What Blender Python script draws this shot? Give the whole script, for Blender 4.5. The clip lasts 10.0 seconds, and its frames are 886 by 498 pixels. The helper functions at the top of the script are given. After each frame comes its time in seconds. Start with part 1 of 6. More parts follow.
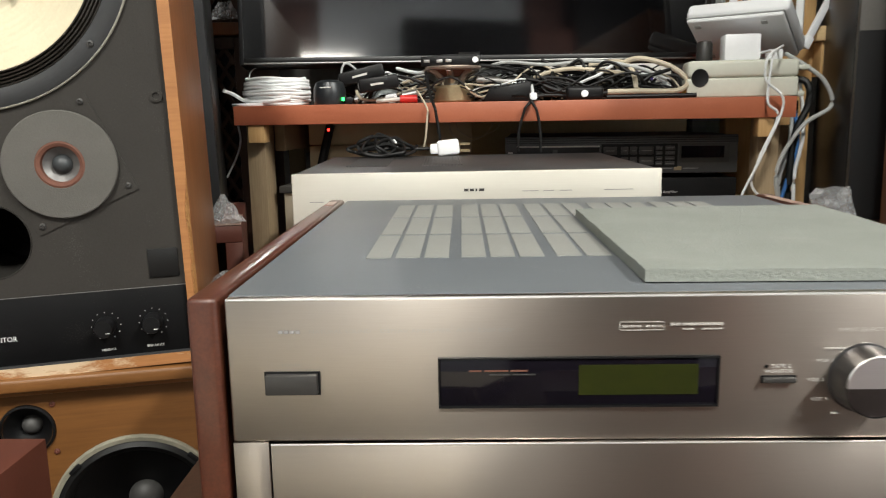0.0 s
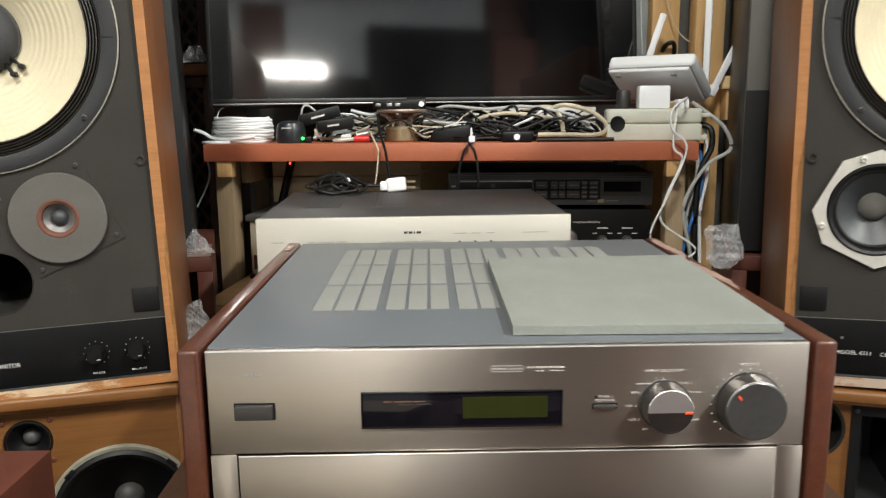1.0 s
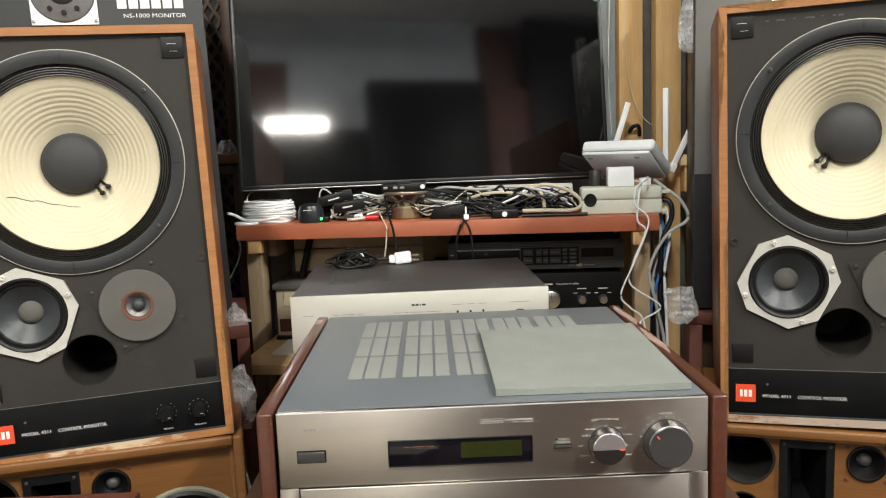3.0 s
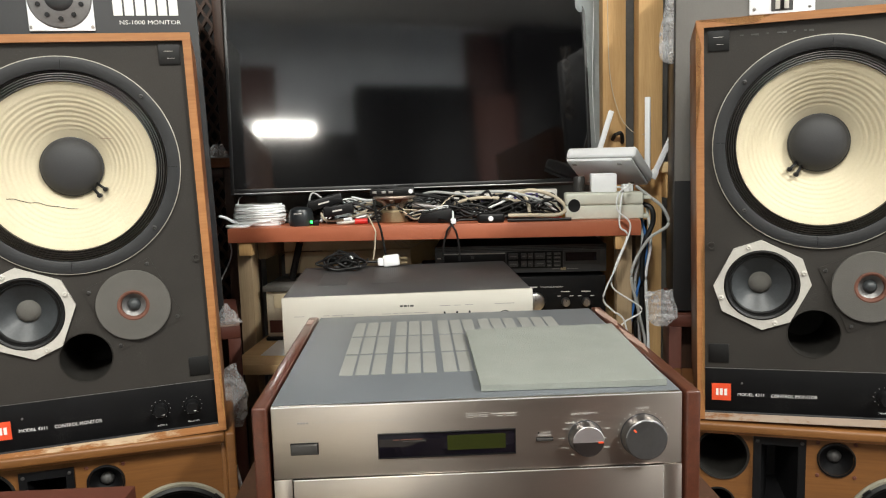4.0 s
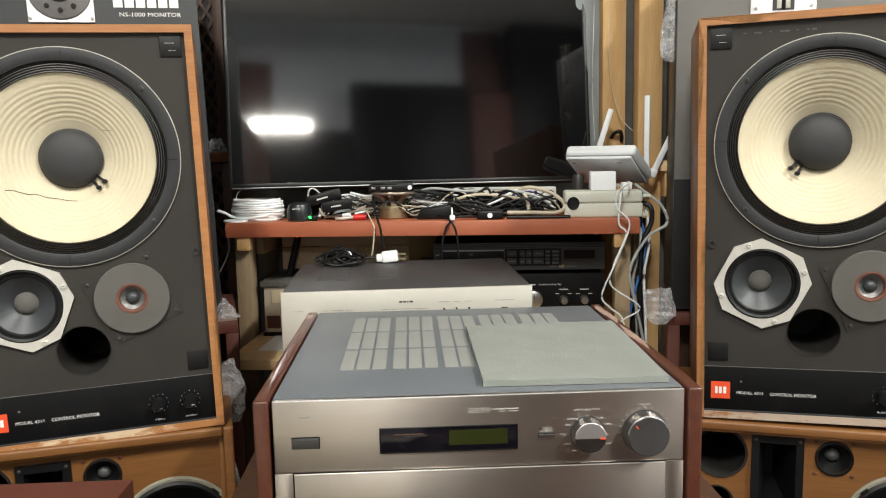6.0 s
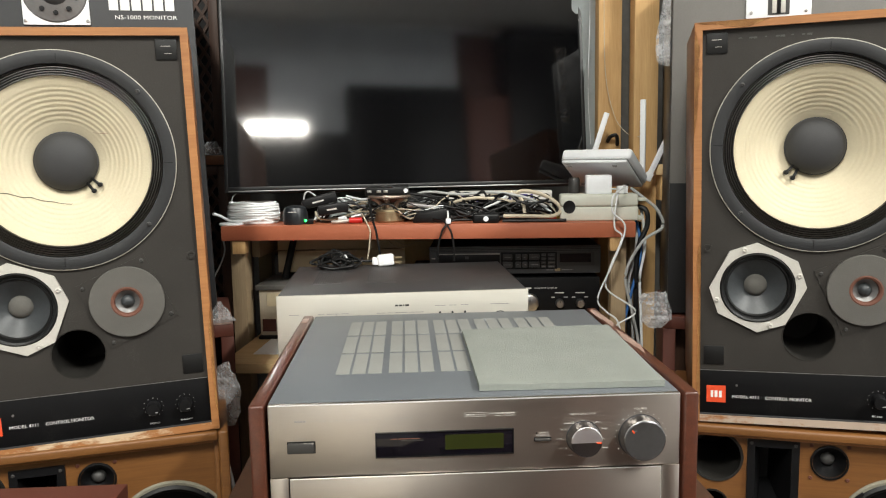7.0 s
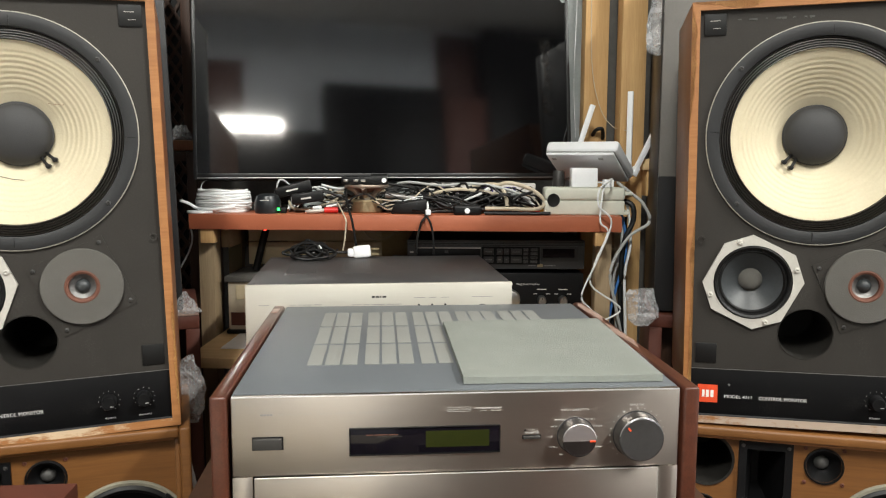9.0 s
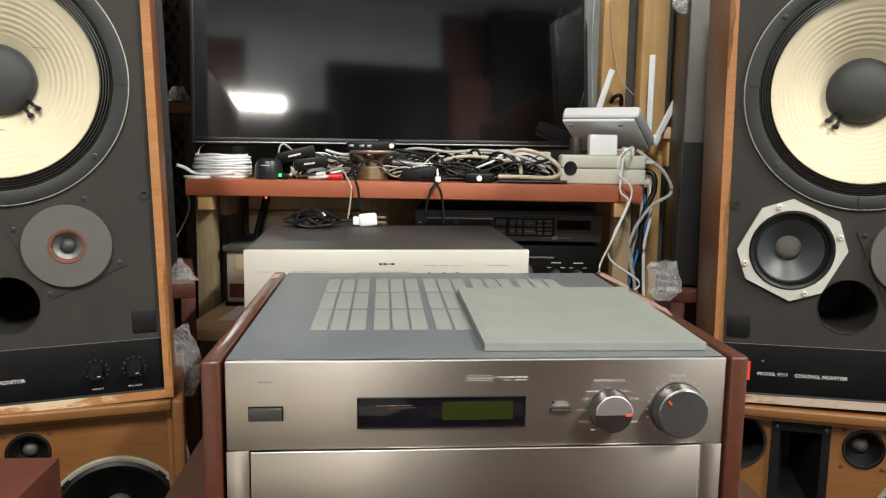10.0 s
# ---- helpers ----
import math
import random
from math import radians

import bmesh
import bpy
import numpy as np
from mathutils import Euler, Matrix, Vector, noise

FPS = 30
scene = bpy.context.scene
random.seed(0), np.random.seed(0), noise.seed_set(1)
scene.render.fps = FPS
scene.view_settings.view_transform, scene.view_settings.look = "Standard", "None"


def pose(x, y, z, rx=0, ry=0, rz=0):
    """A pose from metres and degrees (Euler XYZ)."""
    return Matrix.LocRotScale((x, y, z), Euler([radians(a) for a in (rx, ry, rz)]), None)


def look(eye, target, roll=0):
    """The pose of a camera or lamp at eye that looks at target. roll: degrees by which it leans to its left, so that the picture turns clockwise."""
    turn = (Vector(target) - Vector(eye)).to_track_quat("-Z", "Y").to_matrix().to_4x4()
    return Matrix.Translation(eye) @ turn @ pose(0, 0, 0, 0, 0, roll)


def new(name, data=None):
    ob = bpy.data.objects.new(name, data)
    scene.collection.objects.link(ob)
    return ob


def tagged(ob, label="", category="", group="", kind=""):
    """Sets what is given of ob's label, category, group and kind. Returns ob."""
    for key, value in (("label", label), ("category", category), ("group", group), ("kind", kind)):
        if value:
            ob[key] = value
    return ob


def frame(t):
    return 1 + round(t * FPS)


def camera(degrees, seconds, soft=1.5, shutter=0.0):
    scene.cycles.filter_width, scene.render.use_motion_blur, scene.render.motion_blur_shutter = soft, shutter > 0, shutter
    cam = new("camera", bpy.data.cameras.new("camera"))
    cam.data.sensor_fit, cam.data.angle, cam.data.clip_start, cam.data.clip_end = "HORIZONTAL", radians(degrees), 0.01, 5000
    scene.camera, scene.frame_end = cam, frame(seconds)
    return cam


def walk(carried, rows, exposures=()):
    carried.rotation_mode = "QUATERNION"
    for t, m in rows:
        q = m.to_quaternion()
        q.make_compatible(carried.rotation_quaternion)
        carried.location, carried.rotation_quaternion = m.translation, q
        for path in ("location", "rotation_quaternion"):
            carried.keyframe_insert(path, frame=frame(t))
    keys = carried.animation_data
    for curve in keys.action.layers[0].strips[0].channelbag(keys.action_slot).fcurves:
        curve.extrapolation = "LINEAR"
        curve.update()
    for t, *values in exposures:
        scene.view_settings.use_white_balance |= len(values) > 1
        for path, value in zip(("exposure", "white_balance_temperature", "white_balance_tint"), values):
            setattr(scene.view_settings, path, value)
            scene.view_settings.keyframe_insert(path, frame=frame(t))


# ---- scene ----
cam = camera(59.9, 10.0, soft=1.1, shutter=0.4)
PATH = [
    (0, (-0.093, -0.388, 1.094), (-0.144, 1.58, 0.74), -1.0),
    (0.5, (-0.076, -0.461, 1.127), (-0.087, 1.505, 0.76), -0.7),
    (1, (-0.055, -0.53, 1.168), (-0.023, 1.437, 0.807), -0.6),
    (1.5, (-0.049, -0.598, 1.206), (0.008, 1.373, 0.874), -0.8),
    (2, (-0.048, -0.654, 1.236), (-0.007, 1.324, 0.944), -1.6),
    (2.5, (-0.054, -0.707, 1.25), (-0.037, 1.274, 0.975), -2.1),
    (3, (-0.056, -0.744, 1.257), (-0.024, 1.238, 0.995), -2.1),
    (4.5, (-0.061, -0.787, 1.259), (0.017, 1.195, 1.009), -1.4),
    (5, (-0.064, -0.78, 1.256), (0.018, 1.203, 1.006), -1.2),
    (5.5, (-0.067, -0.78, 1.254), (0.013, 1.202, 0.999), -1.1),
    (7, (-0.069, -0.779, 1.256), (0.025, 1.203, 1.008), -1.0),
    (7.5, (-0.069, -0.777, 1.254), (0.031, 1.206, 1.017), -0.8),
    (8, (-0.071, -0.766, 1.249), (0.04, 1.218, 1.019), -0.7),
    (8.5, (-0.072, -0.747, 1.24), (0.061, 1.235, 1.012), -0.5),
    (9, (-0.075, -0.716, 1.224), (0.085, 1.263, 0.987), 0.2),
    (9.5, (-0.078, -0.67, 1.199), (0.093, 1.306, 0.944), 0.8),
    (10, (-0.085, -0.639, 1.184), (0.071, 1.336, 0.909), 0.8),
]
walk(cam, [(t, look(eye, target, roll)) for t, eye, target, roll in PATH])

# ---- world, lamps, exposure ----
world = bpy.data.worlds.new("world")
scene.world = world
world.use_nodes = True
world.node_tree.nodes["Background"].inputs[0].default_value = (0.9, 0.95, 1.0, 1)
world.node_tree.nodes["Background"].inputs[1].default_value = 0.008

FLOOR, CEIL, LAMPZ = 0.15, 4.1, 3.95


def area_lamp(name, at, sx, sy, watts, color):
    data = bpy.data.lights.new(name, "AREA")
    data.shape, data.size, data.size_y, data.energy, data.color = "RECTANGLE", sx, sy, watts, color
    ob = new(name, data)
    ob.matrix_world = Matrix.Translation(at)
    return ob


LAMPS = [(-0.55, -2.4, 195), (2.35, -1.9, 222)]
for lx, ly, watts in LAMPS:
    area_lamp("tube_light", (lx, ly, LAMPZ - 0.085), 0.22, 1.2, watts, (1.0, 0.988, 0.92))

WALL_LAMP = (-0.20, -4.53, 3.00)
wl = area_lamp("tube_light", WALL_LAMP, 0.54, 0.085, 16, (1.0, 0.95, 0.86))
wl.matrix_world = Matrix.Translation(WALL_LAMP) @ Matrix.Rotation(radians(90), 4, "X")

# ---- materials ----


def nodes_of(name):
    m = bpy.data.materials.new(name)
    m.use_nodes = True
    nt = m.node_tree
    return m, nt, nt.nodes["Principled BSDF"]


def ramp(nt, stops):
    r = nt.nodes.new("ShaderNodeValToRGB")
    els = r.color_ramp.elements
    while len(els) < len(stops):
        els.new(0.5)
    for e, (p, c) in zip(els, stops):
        e.position, e.color = p, (*c, 1)
    return r


def noise_at(nt, scale, detail=4, rough=0.6, stretch=(1, 1, 1), coord="Object"):
    tc = nt.nodes.new("ShaderNodeTexCoord")
    mp = nt.nodes.new("ShaderNodeMapping")
    mp.inputs["Scale"].default_value = stretch
    nt.links.new(tc.outputs[coord], mp.inputs[0])
    n = nt.nodes.new("ShaderNodeTexNoise")
    n.inputs["Scale"].default_value, n.inputs["Detail"].default_value, n.inputs["Roughness"].default_value = scale, detail, rough
    nt.links.new(mp.outputs[0], n.inputs[0])
    return n


def add_bump(nt, b, height, strength, dist):
    bp = nt.nodes.new("ShaderNodeBump")
    bp.inputs["Strength"].default_value, bp.inputs["Distance"].default_value = strength, dist
    nt.links.new(height, bp.inputs["Height"])
    nt.links.new(bp.outputs[0], b.inputs["Normal"])


def surface(name, c, c2=None, rough=0.6, rough2=None, metal=0.0, big=6.0, fine=180.0, bump=0.15, dist=0.0006, stretch=(1, 1, 1), coat=0.0, spec=0.5, specks=0.0):
    """Two scales of variation: c to c2 by slow and fine grain, roughness varied, light relief."""
    m, nt, b = nodes_of(name)
    c2 = c2 or tuple(v * 0.8 for v in c)
    slow, grain = noise_at(nt, big, 5, 0.65, stretch), noise_at(nt, fine, 3, 0.6, stretch)
    mix = nt.nodes.new("ShaderNodeMath")
    mix.operation = "MULTIPLY_ADD"
    mix.inputs[1].default_value = 0.35
    nt.links.new(grain.outputs[0], mix.inputs[0])
    half = nt.nodes.new("ShaderNodeMath")
    half.operation = "MULTIPLY"
    half.inputs[1].default_value = 0.65
    nt.links.new(slow.outputs[0], half.inputs[0])
    nt.links.new(half.outputs[0], mix.inputs[2])
    r = ramp(nt, [(0.32, c2), (0.66, c)])
    nt.links.new(mix.outputs[0], r.inputs[0])
    nt.links.new(r.outputs[0], b.inputs["Base Color"])
    mr = nt.nodes.new("ShaderNodeMapRange")
    mr.inputs["To Min"].default_value, mr.inputs["To Max"].default_value = rough, rough2 if rough2 is not None else min(1, rough + 0.12)
    nt.links.new(slow.outputs[0], mr.inputs[0])
    nt.links.new(mr.outputs[0], b.inputs["Roughness"])
    b.inputs["Metallic"].default_value = metal
    b.inputs["Specular IOR Level"].default_value = spec
    b.inputs["Coat Weight"].default_value = coat
    b.inputs["Coat Roughness"].default_value = 0.12
    if specks:
        sp = noise_at(nt, 700, 2, 0.5)
        patch = noise_at(nt, 14, 3, 0.6)
        mul = nt.nodes.new("ShaderNodeMath")
        mul.operation = "MULTIPLY"
        nt.links.new(sp.outputs[0], mul.inputs[0])
        nt.links.new(patch.outputs[0], mul.inputs[1])
        rs = ramp(nt, [(0.36, (0, 0, 0)), (0.42, (specks, specks, specks))])
        nt.links.new(mul.outputs[0], rs.inputs[0])
        mx = nt.nodes.new("ShaderNodeMix")
        mx.data_type = "RGBA"
        mx.inputs[7].default_value = (0.42, 0.40, 0.37, 1)
        nt.links.new(rs.outputs[0], mx.inputs[0])
        nt.links.new(r.outputs[0], mx.inputs[6])
        nt.links.new(mx.outputs[2], b.inputs["Base Color"])
    if bump:
        add_bump(nt, b, grain.outputs[0], bump, dist)
    return m


def wood(name, light, dark, axis="z", rough=0.45, coat=0.0, scale=9.0, worn=None, bare=0.62):
    """Straight-grained timber: fibres along one axis, darker pores, slow change from board to board."""
    m, nt, b = nodes_of(name)
    st = {"x": (0.06, 1, 1), "y": (1, 0.06, 1), "z": (1, 1, 0.06)}[axis]
    g1, g2 = noise_at(nt, scale * 6, 6, 0.7, st), noise_at(nt, scale * 40, 3, 0.6, st)
    slow = noise_at(nt, 3.0, 3, 0.5)
    a = nt.nodes.new("ShaderNodeMath")
    a.operation = "MULTIPLY_ADD"
    a.inputs[1].default_value = 0.4
    nt.links.new(g2.outputs[0], a.inputs[0])
    h = nt.nodes.new("ShaderNodeMath")
    h.operation = "MULTIPLY"
    h.inputs[1].default_value = 0.6
    nt.links.new(g1.outputs[0], h.inputs[0])
    nt.links.new(h.outputs[0], a.inputs[2])
    mid = tuple((p + q) / 2 for p, q in zip(light, dark))
    r = ramp(nt, [(0.3, dark), (0.5, mid), (0.7, light)])
    nt.links.new(a.outputs[0], r.inputs[0])
    hs = nt.nodes.new("ShaderNodeHueSaturation")
    mr = nt.nodes.new("ShaderNodeMapRange")
    mr.inputs["To Min"].default_value, mr.inputs["To Max"].default_value = 0.75, 1.25
    nt.links.new(slow.outputs[0], mr.inputs[0])
    nt.links.new(mr.outputs[0], hs.inputs["Value"])
    nt.links.new(r.outputs[0], hs.inputs["Color"])
    last = hs.outputs[0]
    if worn:
        w = noise_at(nt, 22, 6, 0.75, (0.35, 1, 1))
        wr = ramp(nt, [(bare, (0, 0, 0)), (bare + 0.08, (1, 1, 1))])
        nt.links.new(w.outputs[0], wr.inputs[0])
        mx = nt.nodes.new("ShaderNodeMix")
        mx.data_type = "RGBA"
        nt.links.new(wr.outputs[0], mx.inputs["Factor"])
        nt.links.new(last, mx.inputs["A"])
        mx.inputs["B"].default_value = (*worn, 1)
        last = mx.outputs["Result"]
    nt.links.new(last, b.inputs["Base Color"])
    b.inputs["Roughness"].default_value = rough
    b.inputs["Coat Weight"].default_value = coat
    b.inputs["Coat Roughness"].default_value = 0.08
    add_bump(nt, b, a.outputs[0], 0.12, 0.0008)
    return m


def brushed(name, c, rough=0.32, axis="x", aniso=0.6):
    """Brushed metal: very long fine scratches along one axis."""
    m, nt, b = nodes_of(name)
    st = {"x": (0.01, 1, 1), "y": (1, 0.01, 1), "z": (1, 1, 0.01)}[axis]
    n = noise_at(nt, 4200, 2, 0.6, st)
    slow = noise_at(nt, 5, 3, 0.5)
    r = ramp(nt, [(0.3, tuple(v * 0.95 for v in c)), (0.7, c)])
    nt.links.new(n.outputs[0], r.inputs[0])
    nt.links.new(r.outputs[0], b.inputs["Base Color"])
    b.inputs["Metallic"].default_value = 1.0
    mr = nt.nodes.new("ShaderNodeMapRange")
    mr.inputs["To Min"].default_value, mr.inputs["To Max"].default_value = rough - 0.05, rough + 0.08
    nt.links.new(slow.outputs[0], mr.inputs[0])
    nt.links.new(mr.outputs[0], b.inputs["Roughness"])
    b.inputs["Anisotropic"].default_value = aniso
    b.inputs["Anisotropic Rotation"].default_value = 0.25
    add_bump(nt, b, n.outputs[0], 0.015, 0.0001)
    return m


def glow(name, c, strength):
    m, nt, b = nodes_of(name)
    b.inputs["Base Color"].default_value = (*c, 1)
    b.inputs["Emission Color"].default_value = (*c, 1)
    b.inputs["Emission Strength"].default_value = strength
    return m


M_WALNUT = wood("walnut veneer", (0.32, 0.122, 0.042), (0.18, 0.064, 0.021), "z", 0.42)
M_WALNUT_EDGE = wood("worn walnut edge", (0.42, 0.19, 0.065), (0.24, 0.095, 0.03), "x", 0.5, worn=(0.55, 0.42, 0.28), bare=0.70)
M_TORN = wood("torn veneer edge", (0.36, 0.16, 0.055), (0.20, 0.08, 0.026), "x", 0.6, worn=(0.41, 0.32, 0.25), bare=0.42)
M_CHIPPED = wood("chipped veneer edge", (0.42, 0.19, 0.065), (0.24, 0.095, 0.03), "x", 0.6, worn=(0.58, 0.44, 0.29), bare=0.5)
M_ORANGE = wood("orange brown veneer", (0.205, 0.086, 0.022), (0.122, 0.048, 0.012), "x", 0.5)
M_REDWOOD_V = wood("lacquered rosewood upright", (0.100, 0.029, 0.014), (0.042, 0.012, 0.006), "y", 0.40, coat=0.18, scale=14.0)
M_BAREWOOD = wood("bare torn wood", (0.60, 0.34, 0.12), (0.42, 0.20, 0.065), "z", 0.7)
M_PINE = wood("raw pine", (0.62, 0.40, 0.18), (0.45, 0.26, 0.10), "z", 0.7)
M_PINE_DARK = wood("aged pine", (0.37, 0.275, 0.165), (0.23, 0.165, 0.095), "z", 0.75)
M_PINE_X = wood("raw pine board", (0.74, 0.55, 0.30), (0.58, 0.40, 0.20), "x", 0.7)
M_REDBOARD = surface("red brown laminate", (0.42, 0.128, 0.062), (0.36, 0.102, 0.049), 0.42, big=12, fine=300, bump=0.05)
M_BROWNBOX = surface("brown vinyl", (0.120, 0.035, 0.021), (0.090, 0.025, 0.015), 0.5, big=20, fine=400)
M_DARKWOOD = wood("dark carved wood", (0.075, 0.034, 0.018), (0.03, 0.014, 0.008), "z", 0.5)
M_BAFFLE = surface("dark grey baffle paint", (0.033, 0.0295, 0.0255), (0.022, 0.0196, 0.017), 0.6, big=5, fine=420, bump=0.3, spec=0.3, specks=0.05)
M_BLACK = surface("black plastic", (0.0065, 0.0065, 0.007), (0.004, 0.004, 0.0045), 0.38, big=20, fine=300, bump=0.05, spec=0.28)
M_BLACKPANEL = surface("black control panel", (0.0045, 0.0045, 0.005), (0.003, 0.003, 0.0034), 0.42, big=10, fine=300, bump=0.05, spec=0.2, specks=0.03)
M_RUBBER = surface("black rubber", (0.006, 0.006, 0.006), (0.0035, 0.0035, 0.0035), 0.45, big=30, fine=300, spec=0.35)
M_PLEAT = surface("doped cloth pleats", (0.026, 0.022, 0.018), (0.012, 0.010, 0.008), 0.4, big=40, fine=500, bump=0.3)
M_SATINBLACK = surface("satin black cabinet", (0.008, 0.008, 0.0085), (0.006, 0.006, 0.0065), 0.36, big=4, fine=200, bump=0.03)
M_RING = surface("dark grey driver frame", (0.017, 0.0178, 0.0192), (0.012, 0.0125, 0.0135), 0.5, big=18, fine=260)
# bright reflection on a glossy black front, put into the colour as grey
M_GREYSHEEN = surface("grey reflection over black", (0.130, 0.122, 0.110), (0.100, 0.094, 0.084), 0.5, big=7, fine=300)
M_CREAM = surface("cream paper cone", (0.605, 0.54, 0.39), (0.53, 0.462, 0.32), 0.8, big=11, fine=320, bump=0.45)
M_DUST = surface("grey felt dust cap", (0.033, 0.033, 0.034), (0.025, 0.025, 0.026), 0.6, big=20, fine=500, bump=0.4)
M_MIDFRAME = surface("pale cast metal", (0.55, 0.53, 0.48), (0.46, 0.44, 0.40), 0.45, metal=0.15, big=20, fine=300)
M_MIDCONE = surface("dark grey paper cone", (0.044, 0.049, 0.052), (0.026, 0.029, 0.031), 0.38, big=18, fine=300, bump=0.2)
M_MIDCAP = surface("grey metal dome", (0.20, 0.195, 0.19), (0.14, 0.135, 0.13), 0.4, metal=0.5)
M_DULLCAP = surface("dull grey cap", (0.075, 0.073, 0.07), (0.055, 0.053, 0.051), 0.5, metal=0.2, big=30)
M_FOAMDISC = surface("grey foam disc", (0.105, 0.10, 0.09), (0.08, 0.076, 0.068), 0.95, big=12, fine=600, bump=0.6)
M_REDRING = surface("red brown felt ring", (0.15, 0.058, 0.035), (0.10, 0.038, 0.024), 0.75)
M_GASKET = surface("grey paper gasket", (0.26, 0.245, 0.185), (0.18, 0.17, 0.13), 0.8, big=30)
M_STEEL = surface("plated steel", (0.55, 0.54, 0.52), (0.42, 0.41, 0.40), 0.3, metal=1.0, big=30)
M_TRIM = surface("dull pale rim", (0.42, 0.40, 0.34), (0.28, 0.265, 0.22), 0.6, big=40)
M_PORT = surface("black port tube", (0.017, 0.0158, 0.0135), (0.011, 0.010, 0.0088), 0.7, spec=0.2)
M_WHITE = surface("white print", (0.78, 0.77, 0.74), (0.72, 0.71, 0.68), 0.6, bump=0)
M_SILVERPRINT = surface("pale grey print", (0.62, 0.60, 0.57), (0.55, 0.53, 0.5), 0.5, bump=0)
M_FAINT = surface("faint grey print", (0.27, 0.26, 0.25), (0.22, 0.215, 0.21), 0.5, bump=0)
M_REDLOGO = surface("red orange badge", (0.72, 0.075, 0.02), (0.66, 0.065, 0.018), 0.5, bump=0)
M_ALU = brushed("brushed champagne aluminium", (0.43, 0.387, 0.345), 0.29, aniso=0.86)
M_ALU_SILVER = surface("pale satin aluminium", (0.60, 0.575, 0.505), (0.54, 0.515, 0.45), 0.38, metal=0.5, big=4, fine=900, bump=0.03, stretch=(0.02, 1, 1))
M_KNOB = brushed("dark knob aluminium", (0.15, 0.147, 0.15), 0.33, "y", 0.3)
# lighter metal for edges that catch the light
M_GLINT = surface("aluminium edge highlight", (0.82, 0.81, 0.79), (0.74, 0.73, 0.71), 0.26, metal=0.9, big=20, fine=300, bump=0)
# selector metal in the tone of its lit upper facet
M_KNOBLIT = brushed("lit knob aluminium", (0.66, 0.645, 0.66), 0.36, "x", 0.2)
M_KNOBFACE = surface("dark grey knob face", (0.115, 0.113, 0.113), (0.095, 0.093, 0.093), 0.42, metal=0.85, big=30)
# same selector metal, darkened for the shaded lower facet
M_KNOBSHADE = surface("shaded brown grey knob metal", (0.10, 0.085, 0.082), (0.08, 0.068, 0.066), 0.38, metal=0.9, big=30)
M_KNOBRIM = surface("satin knob rim", (0.40, 0.395, 0.39), (0.34, 0.335, 0.33), 0.35, metal=0.9, big=30, bump=0)
M_DIMPRINT = surface("dim silver print", (0.40, 0.38, 0.35), (0.34, 0.32, 0.30), 0.5, bump=0)
M_BUTTON = surface("dark grey button", (0.045, 0.043, 0.041), (0.036, 0.034, 0.032), 0.4, metal=0.2)
M_TOPSTEEL = surface("blue grey painted steel", (0.12, 0.132, 0.142), (0.10, 0.11, 0.12), 0.45, metal=0.0, big=4, fine=500, bump=0.12, specks=0.12)
M_VENT = surface("pale grey perforated vent", (0.24, 0.243, 0.227), (0.205, 0.207, 0.193), 0.7, big=10, fine=900, bump=0.4)
M_FOAM = surface("grey green foam mat", (0.235, 0.25, 0.225), (0.19, 0.203, 0.182), 0.95, big=9, fine=500, bump=0.9, dist=0.0012, specks=0.25)
M_GLASSBLACK = surface("black display window", (0.006, 0.005, 0.008), (0.005, 0.004, 0.006), 0.06, 0.1, big=5, bump=0, spec=0.25)
M_LCD = surface("unlit green display", (0.0200, 0.0245, 0.0024), (0.0115, 0.0146, 0.0015), 0.3, big=14, bump=0, spec=0.3)
M_CDGREY = surface("charcoal plastic", (0.060, 0.059, 0.058), (0.046, 0.045, 0.044), 0.45, big=10, fine=300, bump=0.05)
M_TRIOTOP = surface("brown grey painted lid", (0.054, 0.053, 0.053), (0.041, 0.040, 0.040), 0.45, big=5, fine=400, specks=0.15)
M_TRIORIB = surface("grey painted lid ribs", (0.080, 0.077, 0.077), (0.062, 0.060, 0.060), 0.5, big=5, fine=400)
M_SCREEN = surface("black glossy screen", (0.0022, 0.0022, 0.0026), (0.0016, 0.0016, 0.002), 0.052, 0.068, big=3, bump=0, spec=0.9, coat=0.35)
M_SCREEN.node_tree.nodes["Principled BSDF"].inputs["Coat IOR"].default_value = 1.5
M_SCREEN.node_tree.nodes["Principled BSDF"].inputs["Coat Roughness"].default_value = 0.06
M_PLASTICW = surface("white plastic", (0.90, 0.915, 0.93), (0.85, 0.865, 0.88), 0.35, big=10, bump=0.03)
M_IVORY = surface("grey ivory plastic", (0.62, 0.63, 0.54), (0.56, 0.57, 0.49), 0.5, big=12, bump=0.05)
M_CABLEW = surface("white cable", (0.80, 0.82, 0.82), (0.72, 0.74, 0.74), 0.5, bump=0)
M_CABLEG = surface("grey cable", (0.42, 0.43, 0.42), (0.36, 0.37, 0.36), 0.5, bump=0)
M_CABLEBLUE = surface("blue cable", (0.04, 0.16, 0.42), (0.03, 0.12, 0.34), 0.5, bump=0)
M_CABLEBEIGE = surface("beige cable", (0.55, 0.48, 0.36), (0.48, 0.41, 0.30), 0.5, bump=0)
M_BRASS = surface("dull brass", (0.45, 0.36, 0.22), (0.32, 0.25, 0.15), 0.35, metal=0.9, big=30)
M_RED = surface("red plastic", (0.60, 0.02, 0.015), (0.5, 0.015, 0.012), 0.4, bump=0)
M_BEIGE = surface("beige board", (0.66, 0.56, 0.37), (0.55, 0.46, 0.29), 0.8, big=6, fine=100)
